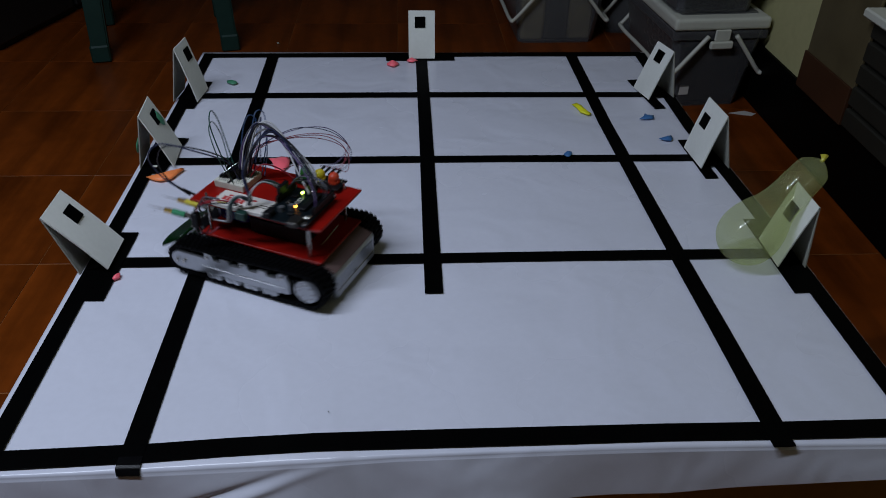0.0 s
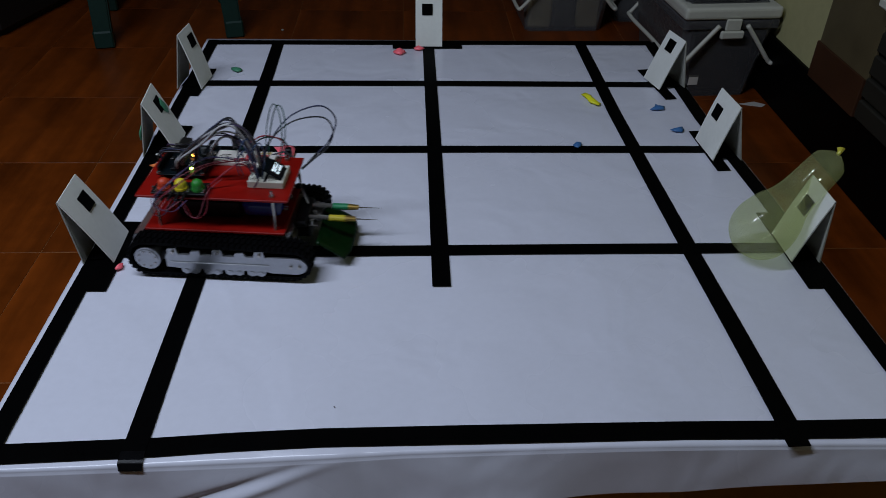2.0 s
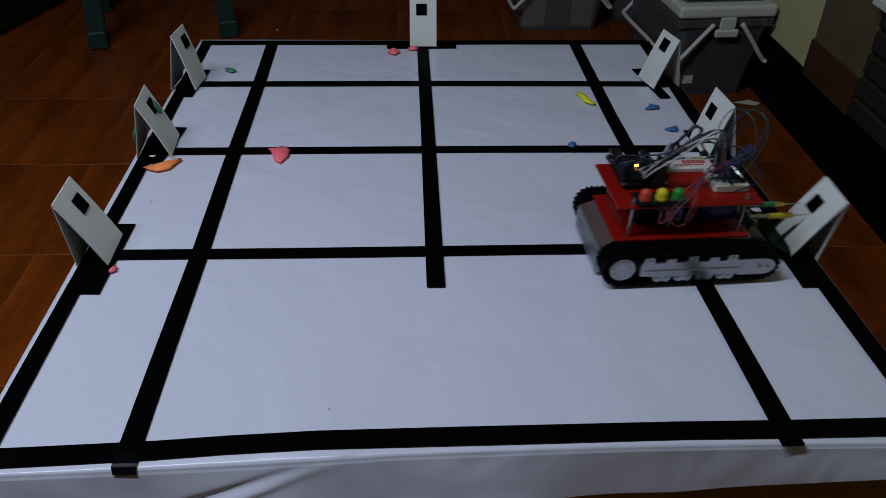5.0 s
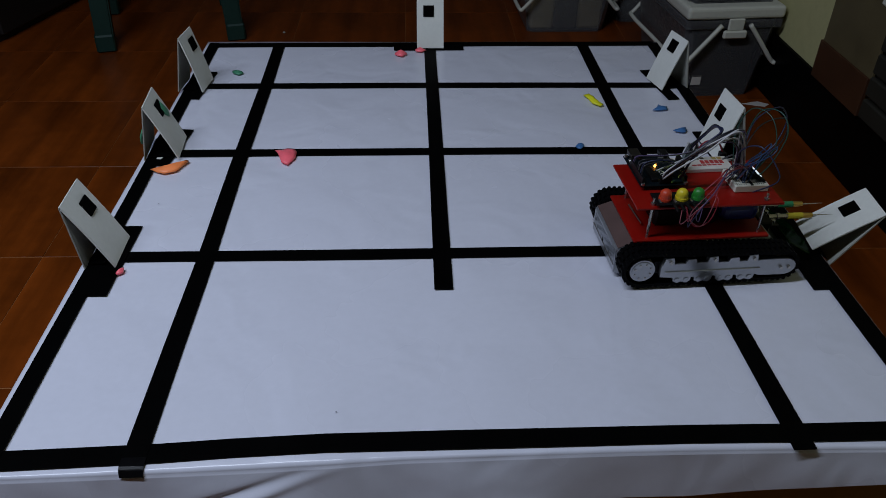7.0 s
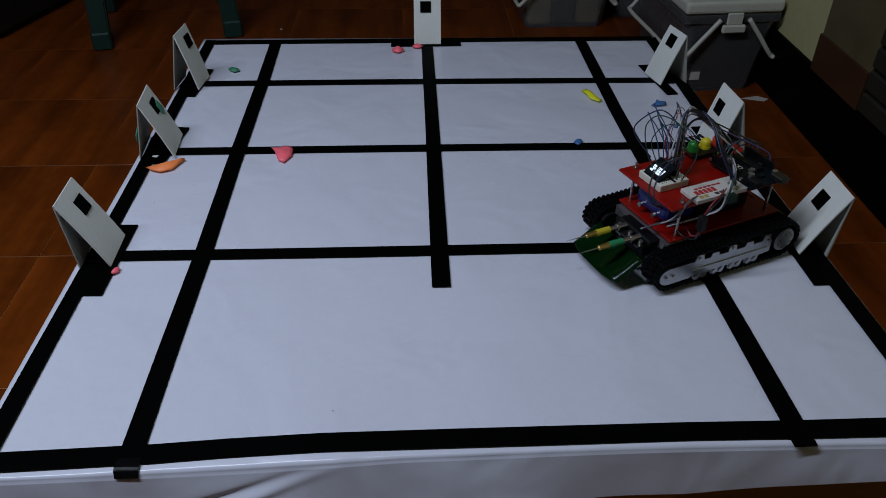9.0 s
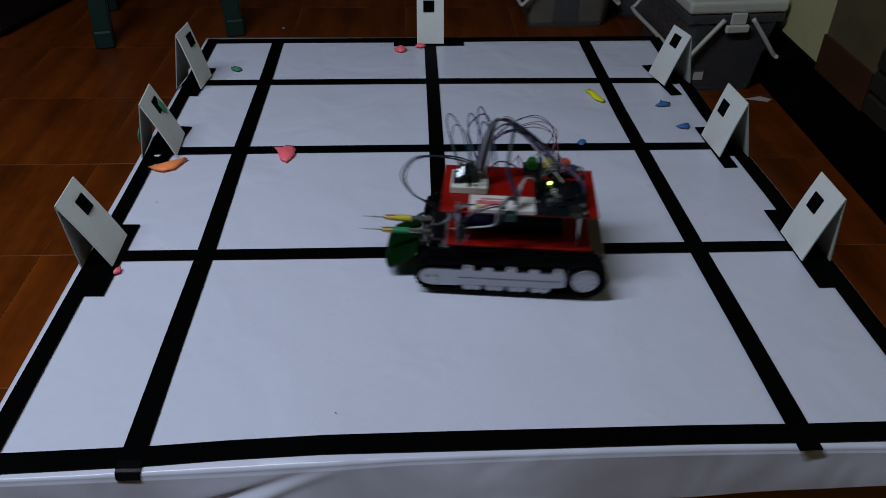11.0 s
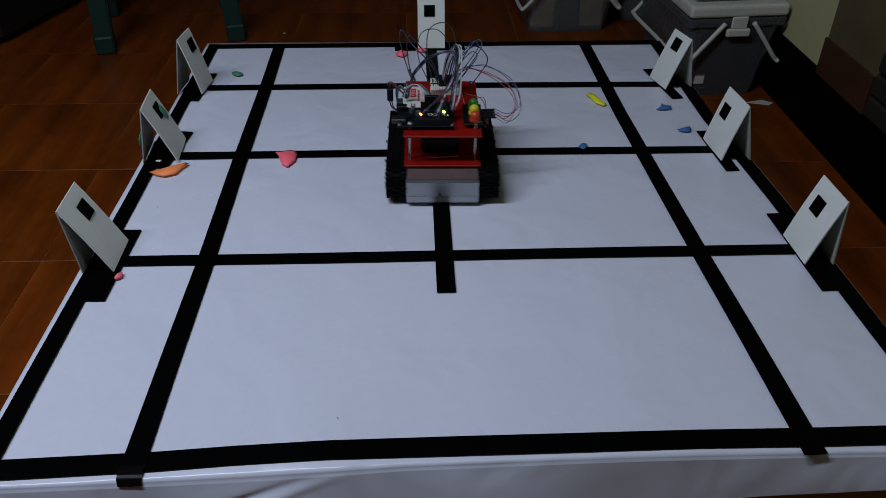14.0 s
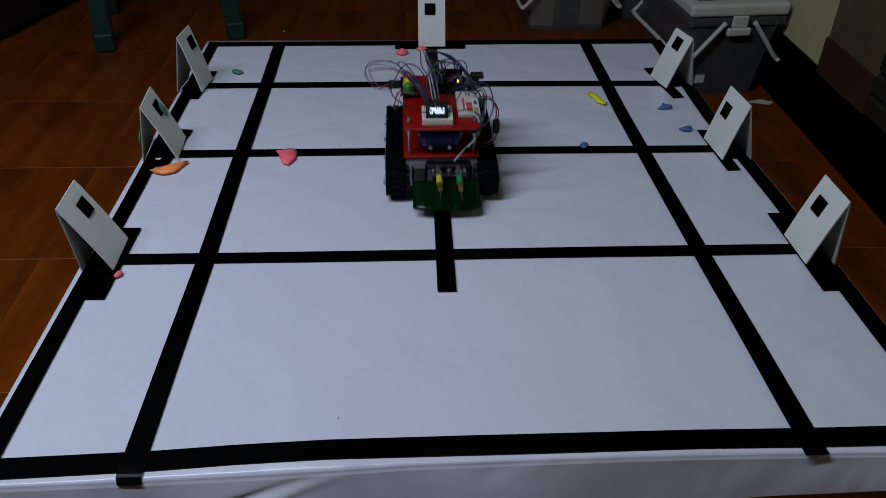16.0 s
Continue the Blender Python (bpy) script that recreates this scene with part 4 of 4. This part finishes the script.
    part("terminal_block", box(-0.002, 0.010, 0.050, 0.058, zt - 0.004, zt + 0.005, 0.0006), GREEN_PLASTIC, rb, "green screw terminal")

    # front tool: scoop and two needle probes
    sb = bmesh.new()
    nu, nv = 8, 14
    grid = []
    for i in range(nu + 1):
        row = []
        for j in range(nv + 1):
            f, g = i / nu, -1 + 2 * j / nv
            x = 0.101 + 0.037 * f - 0.006 * f * g ** 4
            z = 0.032 - 0.022 * f + 0.002 * f * f
            row.append(sb.verts.new((x, 0.004 + 0.0415 * g, z)))
        grid.append(row)
    for a, b in zip(grid, grid[1:]):
        for j in range(nv):
            sb.faces.new((a[j], a[j + 1], b[j + 1], b[j]))
    scoop = part("scoop", sb, PCB_GREEN, rb, "dark green translucent scoop plate", smooth=True)
    so = scoop.modifiers.new("thick", "SOLIDIFY")
    so.thickness = 0.0022
    br = part("tool_bracket", box(0.070, 0.0985, -0.014, 0.030, 0.036, 0.0385, 0.0006), DULL_STEEL, rb, "steel tool bracket with screws")
    for y in (-0.011, 0.008, 0.027):
        part("bracket_screw", rod((0.092, y, 0.0385), (0.092, y, 0.0435), 0.0026, 8), STEEL, br)
    part("clamp_block", box(0.068, 0.090, -0.012, 0.028, 0.020, 0.036, 0.002), BLACK, rb)
    part("clamp_block", box(0.072, 0.088, -0.020, 0.036, 0.0385, 0.0460, 0.002), BLACK, rb)
    for y, m in ((-0.005, YELLOW_SLEEVE), (0.0195, GREEN_SLEEVE)):
        z = 0.0435
        bm = rod((0.088, y, z), (0.111, y, z), 0.0030, 10)
        rod((0.098, y, z), (0.101, y, z), 0.0042, 10, bm=bm)
        pr = part("probe", bm, STEEL, rb, "needle probe in a coloured sleeve")
        part("sleeve", rod((0.111, y, z), (0.129, y, z), 0.0038, 12), m, pr)
        part("collar", rod((0.129, y, z), (0.141, y, z), 0.0036, 12, r2=0.0028), BRASS, pr)
        part("needle", rod((0.141, y, z), (0.167, y, z), 0.0009, 8, r2=0.0002), STEEL, pr)

    # loose wires
    rnd = random.Random(21)

    def wire(kind, pts, r=0.0008):
        part("wire", tube(pts, r, 5, steps=7), WIRE[kind], rb, smooth=True)

    def plug(a, b):
        part("wire_plug", rod(a, b, 0.0016, 6), BLACK, rb)

    def bunch(kinds, pts, step, loose, r=0.0008):
        """Strands side by side: each sets off by step at its ends and strays by up to loose along the way."""
        n = len(pts)
        for i, k in enumerate(kinds):
            line = []
            for m, p in enumerate(pts):
                free = math.sin(math.pi * m / (n - 1))
                line.append(tuple(c + step[q] * (i - (len(kinds) - 1) / 2) * (1 - 0.5 * free) + loose * free * rnd.uniform(-1, 1) for q, c in enumerate(p)))
            wire(k, line, r)

    z = zt
    # ribbon from the controller, rising to a crest behind the screen and dropping to the strap beside the pack
    bunch(("white", "grey", "black", "navy", "white", "violet", "grey"), [(-0.046, -0.010, z + 0.015), (-0.043, -0.013, z + 0.026), (-0.020, -0.018, z + 0.050), (0.007, -0.020, z + 0.069), (0.022, -0.016, z + 0.072), (0.032, -0.008, z + 0.050), (0.037, -0.002, z + 0.020)], (0.0018, 0.0002, 0.0), 0.0022, 0.0009)
    for i in range(7):
        plug((-0.0515 + 0.0018 * i, -0.0095, z + 0.0066), (-0.0512 + 0.0018 * i, -0.0100, z + 0.0175))
    bunch(("navy", "black", "navy"), [(-0.030, -0.010, z + 0.014), (-0.020, -0.016, z + 0.048), (0.002, -0.014, z + 0.069), (0.007, 0.010, z + 0.066), (0.008, 0.032, z + 0.044), (0.000, 0.043, z + 0.022), (-0.002, 0.046, z + 0.010)], (0.0016, 0.0004, 0.0), 0.0022, 0.0010)
    # two pale strands standing straight up from the controller
    wire("white", [(-0.052, 0.006, z + 0.014), (-0.034, -0.004, z + 0.030), (-0.014, -0.016, z + 0.049), (0.010, -0.022, z + 0.066), (0.028, -0.014, z + 0.054), (0.040, -0.006, z + 0.020)], 0.0010)
    wire("white", [(-0.050, -0.012, z + 0.014), (-0.042, -0.021, z + 0.030), (-0.014, -0.024, z + 0.052), (0.011, -0.024, z + 0.074), (0.027, -0.018, z + 0.062), (0.041, -0.010, z + 0.020)], 0.0010)
    # dark leads lying across the controller from header to header
    bunch(("black", "navy", "grey", "black"), [(-0.0715, 0.004, z + 0.014), (-0.070, 0.002, z + 0.026), (-0.056, -0.001, z + 0.030), (-0.036, 0.000, z + 0.028), (-0.024, 0.002, z + 0.014)], (0.0, 0.0055, 0.0), 0.0022, 0.0008)
    bunch(("black", "violet"), [(-0.0715, 0.026, z + 0.014), (-0.068, 0.022, z + 0.024), (-0.054, 0.006, z + 0.034), (-0.030, -0.012, z + 0.044), (0.004, -0.018, z + 0.060), (0.024, -0.012, z + 0.050), (0.034, -0.006, z + 0.014)], (0.0, 0.003, 0.0), 0.0025, 0.0008)
    # short ribbon from the strap over to the front header of the controller
    bunch(("grey", "teal", "white", "grey", "white", "grey"), [(-0.002, 0.046, z + 0.012), (-0.004, 0.042, z + 0.026), (-0.010, 0.030, z + 0.032), (-0.018, 0.019, z + 0.026), (-0.023, 0.013, z + 0.015)], (0.0, 0.0017, 0.0), 0.0010, 0.0009)
    part("header_plug", box(-0.026, -0.021, 0.004, 0.022, z + 0.015, z + 0.024, 0.0006), BLACK, rb, "black plug row on the controller header")
    # tall thin loops over the breadboard
    wire("teal", [(0.044, 0.010, z + 0.009), (0.048, 0.018, z + 0.046), (0.058, 0.016, z + 0.078), (0.070, -0.004, z + 0.084), (0.074, -0.018, z + 0.066), (0.066, -0.018, z + 0.034), (0.056, -0.012, z + 0.010)], 0.0007)
    wire("teal", [(0.040, 0.014, z + 0.009), (0.042, 0.030, z + 0.048), (0.052, 0.026, z + 0.076), (0.064, 0.004, z + 0.076), (0.068, -0.012, z + 0.052), (0.060, -0.008, z + 0.026), (0.052, -0.004, z + 0.010)], 0.0006)
    wire("navy", [(0.040, 0.004, z + 0.010), (0.046, 0.012, z + 0.034), (0.066, 0.038, z + 0.056), (0.098, 0.052, z + 0.064), (0.114, 0.056, z + 0.046), (0.106, 0.050, z + 0.022), (0.092, 0.044, z + 0.008)], 0.0009)
    wire("black", [(0.038, 0.000, z + 0.010), (0.046, 0.010, z + 0.036), (0.070, 0.030, z + 0.054), (0.102, 0.042, z + 0.055), (0.112, 0.046, z + 0.036), (0.104, 0.044, z + 0.016), (0.090, 0.040, z + 0.004)], 0.0009)
    plug((0.090, 0.040, z + 0.005), (0.076, 0.032, z - 0.006))
    plug((0.093, 0.044, z + 0.009), (0.082, 0.038, z - 0.002))
    for dx, dy, top in ((-0.010, 0.0, 0.070), (0.000, 0.004, 0.064), (-0.014, 0.006, 0.056)):
        wire("blue", [(0.044 + 0.4 * dx, -0.018, z + 0.009), (0.050 + dx, -0.026 + dy, z + 0.6 * top), (0.052 + dx, -0.044 + dy, z + top), (0.046 + dx, -0.052 + dy, z + top - 0.004), (0.036 + dx, -0.036 + dy, z + 0.6 * top), (0.032 + dx, -0.014, z + 0.010)], 0.0007)
    wire("navy", [(0.030, -0.010, z + 0.012), (0.024, -0.022, z + 0.050), (0.034, -0.042, z + 0.066), (0.048, -0.058, z + 0.050), (0.052, -0.060, z + 0.034), (0.040, -0.040, z + 0.010)], 0.0008)
    # signal lamp leads swinging out beyond the track
    for i, k in enumerate(("pink", "red", "navy", "pink", "violet")):
        a, b, c = rnd.uniform(0.82, 1.06), rnd.uniform(-0.006, 0.006), rnd.uniform(-0.005, 0.005)
        wire(k, [(-0.046 + 0.0055 * i, -0.064, z + 0.0072), (-0.054 + 0.004 * i + b, -0.064 - 0.019 * a, z + 0.003 + c), (-0.048 + b, -0.062 - 0.034 * a, z + 0.022 + c), (-0.028 + b, -0.058 - 0.028 * a, z + 0.044 * a + c),
                 (0.000, -0.046 - 0.010 * a, z + 0.052 * a), (0.030 + b, -0.028 + c, z + 0.036), (0.036, -0.014 + 0.002 * i, z + 0.012)], 0.00045)
    wire("red", [(-0.010, -0.038, z + 0.010), (-0.004, -0.054, z + 0.012), (-0.010, -0.058, z - 0.012), (-0.024, -0.056, z - 0.020), (-0.034, -0.050, z - 0.004)], 0.0005)
    wire("pink", [(0.004, -0.030, z + 0.014), (-0.006, -0.052, z + 0.010), (-0.018, -0.060, z - 0.016), (-0.030, -0.058, z - 0.012), (-0.036, -0.050, z + 0.002)], 0.0005)
    wire("red", [(-0.012, -0.030, z + 0.004), (0.006, -0.024, z + 0.018), (0.020, -0.014, z + 0.024), (0.032, -0.006, z + 0.010)], 0.0009)
    # flat strap and leads on the left
    bunch(("grey", "grey", "teal", "grey", "white"), [(0.000, 0.043, z + 0.014), (0.006, 0.052, z + 0.022), (0.014, 0.058, z + 0.012), (0.018, 0.056, z - 0.008), (0.034, 0.046, z - 0.020), (0.062, 0.032, z - 0.032)], (0.0018, 0.0006, 0.0), 0.0012, 0.0010)
    wire("red", [(0.010, 0.050, z + 0.012), (0.026, 0.062, z + 0.018), (0.044, 0.068, z + 0.012), (0.052, 0.068, z + 0.000)], 0.0009)
    wire("black", [(0.012, 0.048, z + 0.010), (0.028, 0.064, z + 0.015), (0.046, 0.071, z + 0.010), (0.054, 0.070, z + 0.000)], 0.0009)
    part("lead_plug", box(0.049, 0.057, 0.0645, 0.0725, z - 0.018, z + 0.000, 0.001), BLACK, rb, "black two-pin lead plug")
    wire("pink", [(0.052, 0.067, z - 0.018), (0.052, 0.064, z - 0.028), (0.050, 0.054, z - 0.034), (0.046, 0.042, z - 0.032)], 0.0009)
    wire("black", [(0.054, 0.070, z - 0.018), (0.055, 0.066, z - 0.030), (0.056, 0.054, z - 0.036), (0.058, 0.040, z - 0.034)], 0.0009)
    bunch(("white", "grey"), [(0.040, 0.040, z + 0.004), (0.058, 0.047, z + 0.004), (0.068, 0.044, z - 0.014), (0.076, 0.030, z - 0.028), (0.084, 0.016, z - 0.040)], (0.0, 0.003, 0.002), 0.003, 0.0010)
    return rb, wheels


# ---- the balloon ----
BALLOON_AXIS = ((0.3630, -0.0165, 0.0378), (0.4290, 0.0110, 0.1030))


def build_balloon():
    a, b = Vector(BALLOON_AXIS[0]), Vector(BALLOON_AXIS[1])
    turn = (b - a).to_track_quat("Z", "Y").to_matrix().to_4x4()
    bl = empty("balloon", Matrix.Translation(a) @ turn, "pale yellow translucent pear-shaped balloon leaning on a card", "balloon")
    ln = (b - a).length
    prof = [(-0.0365, 0.0), (-0.0355, 0.0085), (-0.032, 0.0175), (-0.025, 0.0265), (-0.014, 0.0335), (0.0, 0.0362), (0.013, 0.0352), (0.027, 0.0315), (0.040, 0.0258), (0.052, 0.0230),
            (0.062, 0.0218), (0.071, 0.0214), (ln + 0.004, 0.0200), (ln + 0.012, 0.0152), (ln + 0.018, 0.0078), (ln + 0.0205, 0.0030)]
    fine = [(p.x, max(p.y, 0.0)) for p in spline([(u, v, 0) for u, v in prof], 4)]
    pieces = []
    n, sub = 8, 8
    for k in range(n):
        bm = bmesh.new()
        rows = [[bm.verts.new((r * math.cos(t), r * math.sin(t), h)) for t in [2 * math.pi * (k + i / sub) / n for i in range(sub + 1)]] for h, r in fine[1:]]
        tip = bm.verts.new((0, 0, fine[0][0]))
        for i in range(sub):
            bm.faces.new((tip, rows[0][i], rows[0][i + 1]))
        for p, q in zip(rows, rows[1:]):
            for i in range(sub):
                bm.faces.new((p[i], p[i + 1], q[i + 1], q[i]))
        pieces.append(part("skin_gore", bm, LATEX, bl, smooth=True))
    bm = rod((0, 0, ln + 0.019), (0, 0, ln + 0.023), 0.0022, 10, r2=0.0026)
    rod((0, 0, ln + 0.023), (0.002, 0.001, ln + 0.027), 0.0026, 10, bm=bm, r2=0.0046)
    pieces.append(part("knot", bm, LATEX_KNOT, bl, "tied yellow neck knot"))
    return bl, pieces


build_room()
build_board()
brushed_card = build_targets_and_scraps()
build_edges()
robot, drive_wheels = build_robot()
pushed_card = card_target(pose(0.401, -0.004, 0.0012), 0.0255, 0.034, 0.0590, mark=(0.006, 0.049), h=0.0834, label="folded white card target that the robot pushes back")
balloon, balloon_pieces = build_balloon()


def motions():
    rows = [
        (0, -0.186, -0.002, 154.9), (0.1, -0.191, -0.006, 142.5), (0.2, -0.196, -0.015, 126.0), (0.3, -0.203, -0.021, 114.0),
        (0.4, -0.211, -0.019, 99.1), (0.5, -0.221, -0.019, 84.9), (0.6, -0.231, -0.017, 69.1), (0.7, -0.237, -0.010, 55.0),
        (0.8, -0.239, -0.004, 40.7), (0.9, -0.238, -0.006, 29.2), (1, -0.240, -0.002, 22.9), (1.1, -0.242, 0.002, 18.3),
        (1.2, -0.246, 0.005, 15.1), (1.3, -0.248, 0.006, 12.8), (1.4, -0.245, 0.004, 10.6), (1.5, -0.243, 0.005, 5.3),
        (1.6, -0.245, 0.010, 2.3), (1.7, -0.248, 0.012, 1.9), (1.8, -0.251, 0.012, -1.5), (2, -0.243, 0.013, -4.8),
        (2.1, -0.229, 0.011, -4.7), (2.2, -0.210, 0.007, -4.2), (2.4, -0.165, -0.003, -7.4), (2.6, -0.129, -0.010, -5.4),
        (2.8, -0.102, -0.012, 0.8), (3, -0.067, -0.014, 1.4), (3.2, -0.031, -0.014, 3.0), (3.4, 0.006, -0.011, 3.3),
        (3.5, 0.024, -0.011, 3.3), (3.6, 0.037, -0.008, 3.1), (3.8, 0.059, -0.006, 2.0), (4, 0.091, -0.004, 2.7),
        (4.1, 0.109, -0.004, 3.0), (4.2, 0.124, -0.005, 4.4), (4.5, 0.178, -0.004, 3.5), (4.8, 0.233, -0.004, 2.5),
        (5.1, 0.278, -0.003, 3.2), (5.4, 0.281, -0.001, 3.4), (6.3, 0.281, -0.001, 3.4), (6.5, 0.281, -0.001, 3.4),
        (7, 0.281, -0.001, 3.4), (7.2, 0.281, -0.001, 3.4), (7.4, 0.261, -0.001, 1.8), (7.6, 0.237, 0.000, -1.0),
        (7.7, 0.231, 0.001, -6.5), (7.8, 0.230, 0.007, -14.9), (7.9, 0.233, 0.009, -32.7), (8, 0.241, 0.015, -49.4),
        (8.1, 0.249, 0.020, -63.8), (8.2, 0.258, 0.026, -76.8), (8.3, 0.268, 0.029, -92.4), (8.4, 0.272, 0.031, -108.2),
        (8.5, 0.277, 0.036, -121.4), (8.6, 0.283, 0.029, -131.5), (8.7, 0.289, 0.017, -142.0), (8.8, 0.287, 0.012, -149.5),
        (8.9, 0.286, 0.009, -154.5), (9, 0.284, 0.007, -157.5), (9.1, 0.285, 0.006, -160.0), (9.2, 0.287, 0.005, -162.5),
        (9.6, 0.297, 0.006, -175.0), (9.8, 0.285, 0.006, -180.0), (10.1, 0.235, 0.000, -181.0), (10.5, 0.160, -0.008, -181.0),
        (10.8, 0.103, -0.014, -182.0), (11, 0.068, -0.018, -186.0), (11.15, 0.045, -0.022, -197.0), (11.3, 0.026, -0.022, -211.0),
        (11.4, 0.020, -0.024, -220.3), (11.5, 0.015, -0.031, -228.1), (11.6, 0.015, -0.036, -232.6), (11.7, 0.012, -0.039, -236.5),
        (11.8, 0.004, -0.040, -238.2), (11.9, 0.002, -0.035, -244.0), (12, 0.006, -0.031, -250.0), (12.2, 0.004, -0.025, -257.0),
        (12.4, -0.005, -0.026, -262.9), (12.5, -0.001, -0.029, -265.6), (12.6, 0.000, -0.031, -268.1), (12.9, -0.004, 0.004, -269.7),
        (13.2, -0.004, 0.060, -269.8), (13.5, -0.003, 0.123, -269.4), (13.7, 0.000, 0.158, -266.5), (13.9, 0.000, 0.194, -269.5),
        (14.1, -0.010, 0.205, -279.0), (14.2, -0.020, 0.198, -295.8), (14.3, -0.027, 0.205, -306.2), (14.4, -0.033, 0.209, -323.3),
        (14.5, -0.036, 0.214, -341.5), (14.6, -0.037, 0.220, -353.5), (14.7, -0.038, 0.233, -362.5), (14.8, -0.038, 0.237, -371.0),
        (14.9, -0.030, 0.247, -387.4), (15, -0.028, 0.247, -408.8), (15.1, -0.022, 0.252, -423.9), (15.2, -0.017, 0.254, -432.9),
        (15.3, -0.014, 0.253, -437.3), (15.4, -0.011, 0.252, -442.4), (15.5, -0.010, 0.250, -447.5), (15.6, -0.004, 0.253, -449.2),
        (15.7, -0.005, 0.248, -448.1), (15.8, -0.005, 0.237, -450.4), (15.9, -0.005, 0.226, -451.0), (16, -0.006, 0.207, -449.6),
    ]
    walk(robot, [(t, pose(x, y, 0.001, 0, 0, a)) for t, x, y, a in rows])
    # drive wheels roll with the ground that passes under each track
    for wheel, side in drive_wheels:
        turn, out, last = 0.0, [], None
        for i in range(161):
            t = i / 10
            k = max(j for j in range(len(rows)) if rows[j][0] <= t + 1e-6)
            p, q = rows[k], rows[min(k + 1, len(rows) - 1)]
            f = (t - p[0]) / (q[0] - p[0]) if q[0] > p[0] else 0.0
            now = [p[j] + (q[j] - p[j]) * f for j in (1, 2, 3)]
            if last:
                a = radians(now[2])
                ahead = (now[0] - last[0]) * math.cos(a) + (now[1] - last[1]) * math.sin(a)
                turn += math.degrees((ahead - side * 0.055 * radians(now[2] - last[2])) / 0.0236)
            last = now
            out.append((t, pose(REAR[0], side * 0.0665, REAR[1], 0, turn, 0)))
        walk(wheel, out)
    rest, after = pose(0.3997, -0.0041, 0.0014, 0, 1.0, 0), pose(0.3996, -0.0060, 0.0014, 0, 0.4, 1.1)
    nudged = pose(0.4044, -0.0005, 0.0042, 0, 11, -0.6)
    shoved = pose(0.4255, 0.0122, 0.0086, 0, 36.7, -4.1)
    walk(pushed_card, [(0, rest), (4.85, rest), (5.2, shoved), (7.25, shoved), (7.4, pose(0.4220, 0.0100, 0.0082, 0, 33, -3.6)), (7.6, pose(0.4180, 0.0080, 0.0075, 0, 29, -3.0)), (8.0, pose(0.4105, 0.0035, 0.0056, 0, 18.5, -1.8)), (8.5, pose(0.4060, 0.0005, 0.0046, 0, 14, -1.0)), (8.8, nudged), (9.4, nudged), (9.9, after), (16, after)])
    # the card that the robot has leant on settles back as it turns away
    walk(brushed_card, [(t, pose(-0.3729 - 0.0026 * f, 0.0037 + 0.0008 * f, 0.0012 + 0.0043 * f, 0, 12.7 * f, 181.2 - 1.9 * f))
                        for t, f in ((0, 1.0), (0.5, 0.68), (1.0, 0.45), (1.5, 0.19), (2.0, 0.09), (2.6, 0.0), (16, 0.0))])
    # the balloon bursts on the needles and its skin drops beside the board
    walk(balloon, [(0, balloon.matrix_basis.copy()), (16, balloon.matrix_basis.copy())])
    inv = balloon.matrix_basis.inverted()
    for i, piece in enumerate(balloon_pieces):
        a = 2 * math.pi * (i + 0.5) / 8
        start = Matrix.Identity(4)
        mid = inv @ pose(0.47 + 0.02 * math.cos(a), -0.16 + 0.03 * math.sin(a), 0.06, 40 * math.cos(a), 30, 40 * i % 80)
        end = inv @ pose(0.60 + 0.045 * (i % 3), -0.52 - 0.05 * (i // 3), FLOOR_Z + 0.03, 60, 20, 70)
        walk(piece, [(0, start), (4.44, start), (4.62, mid), (5.0, end), (16, end)])


motions()
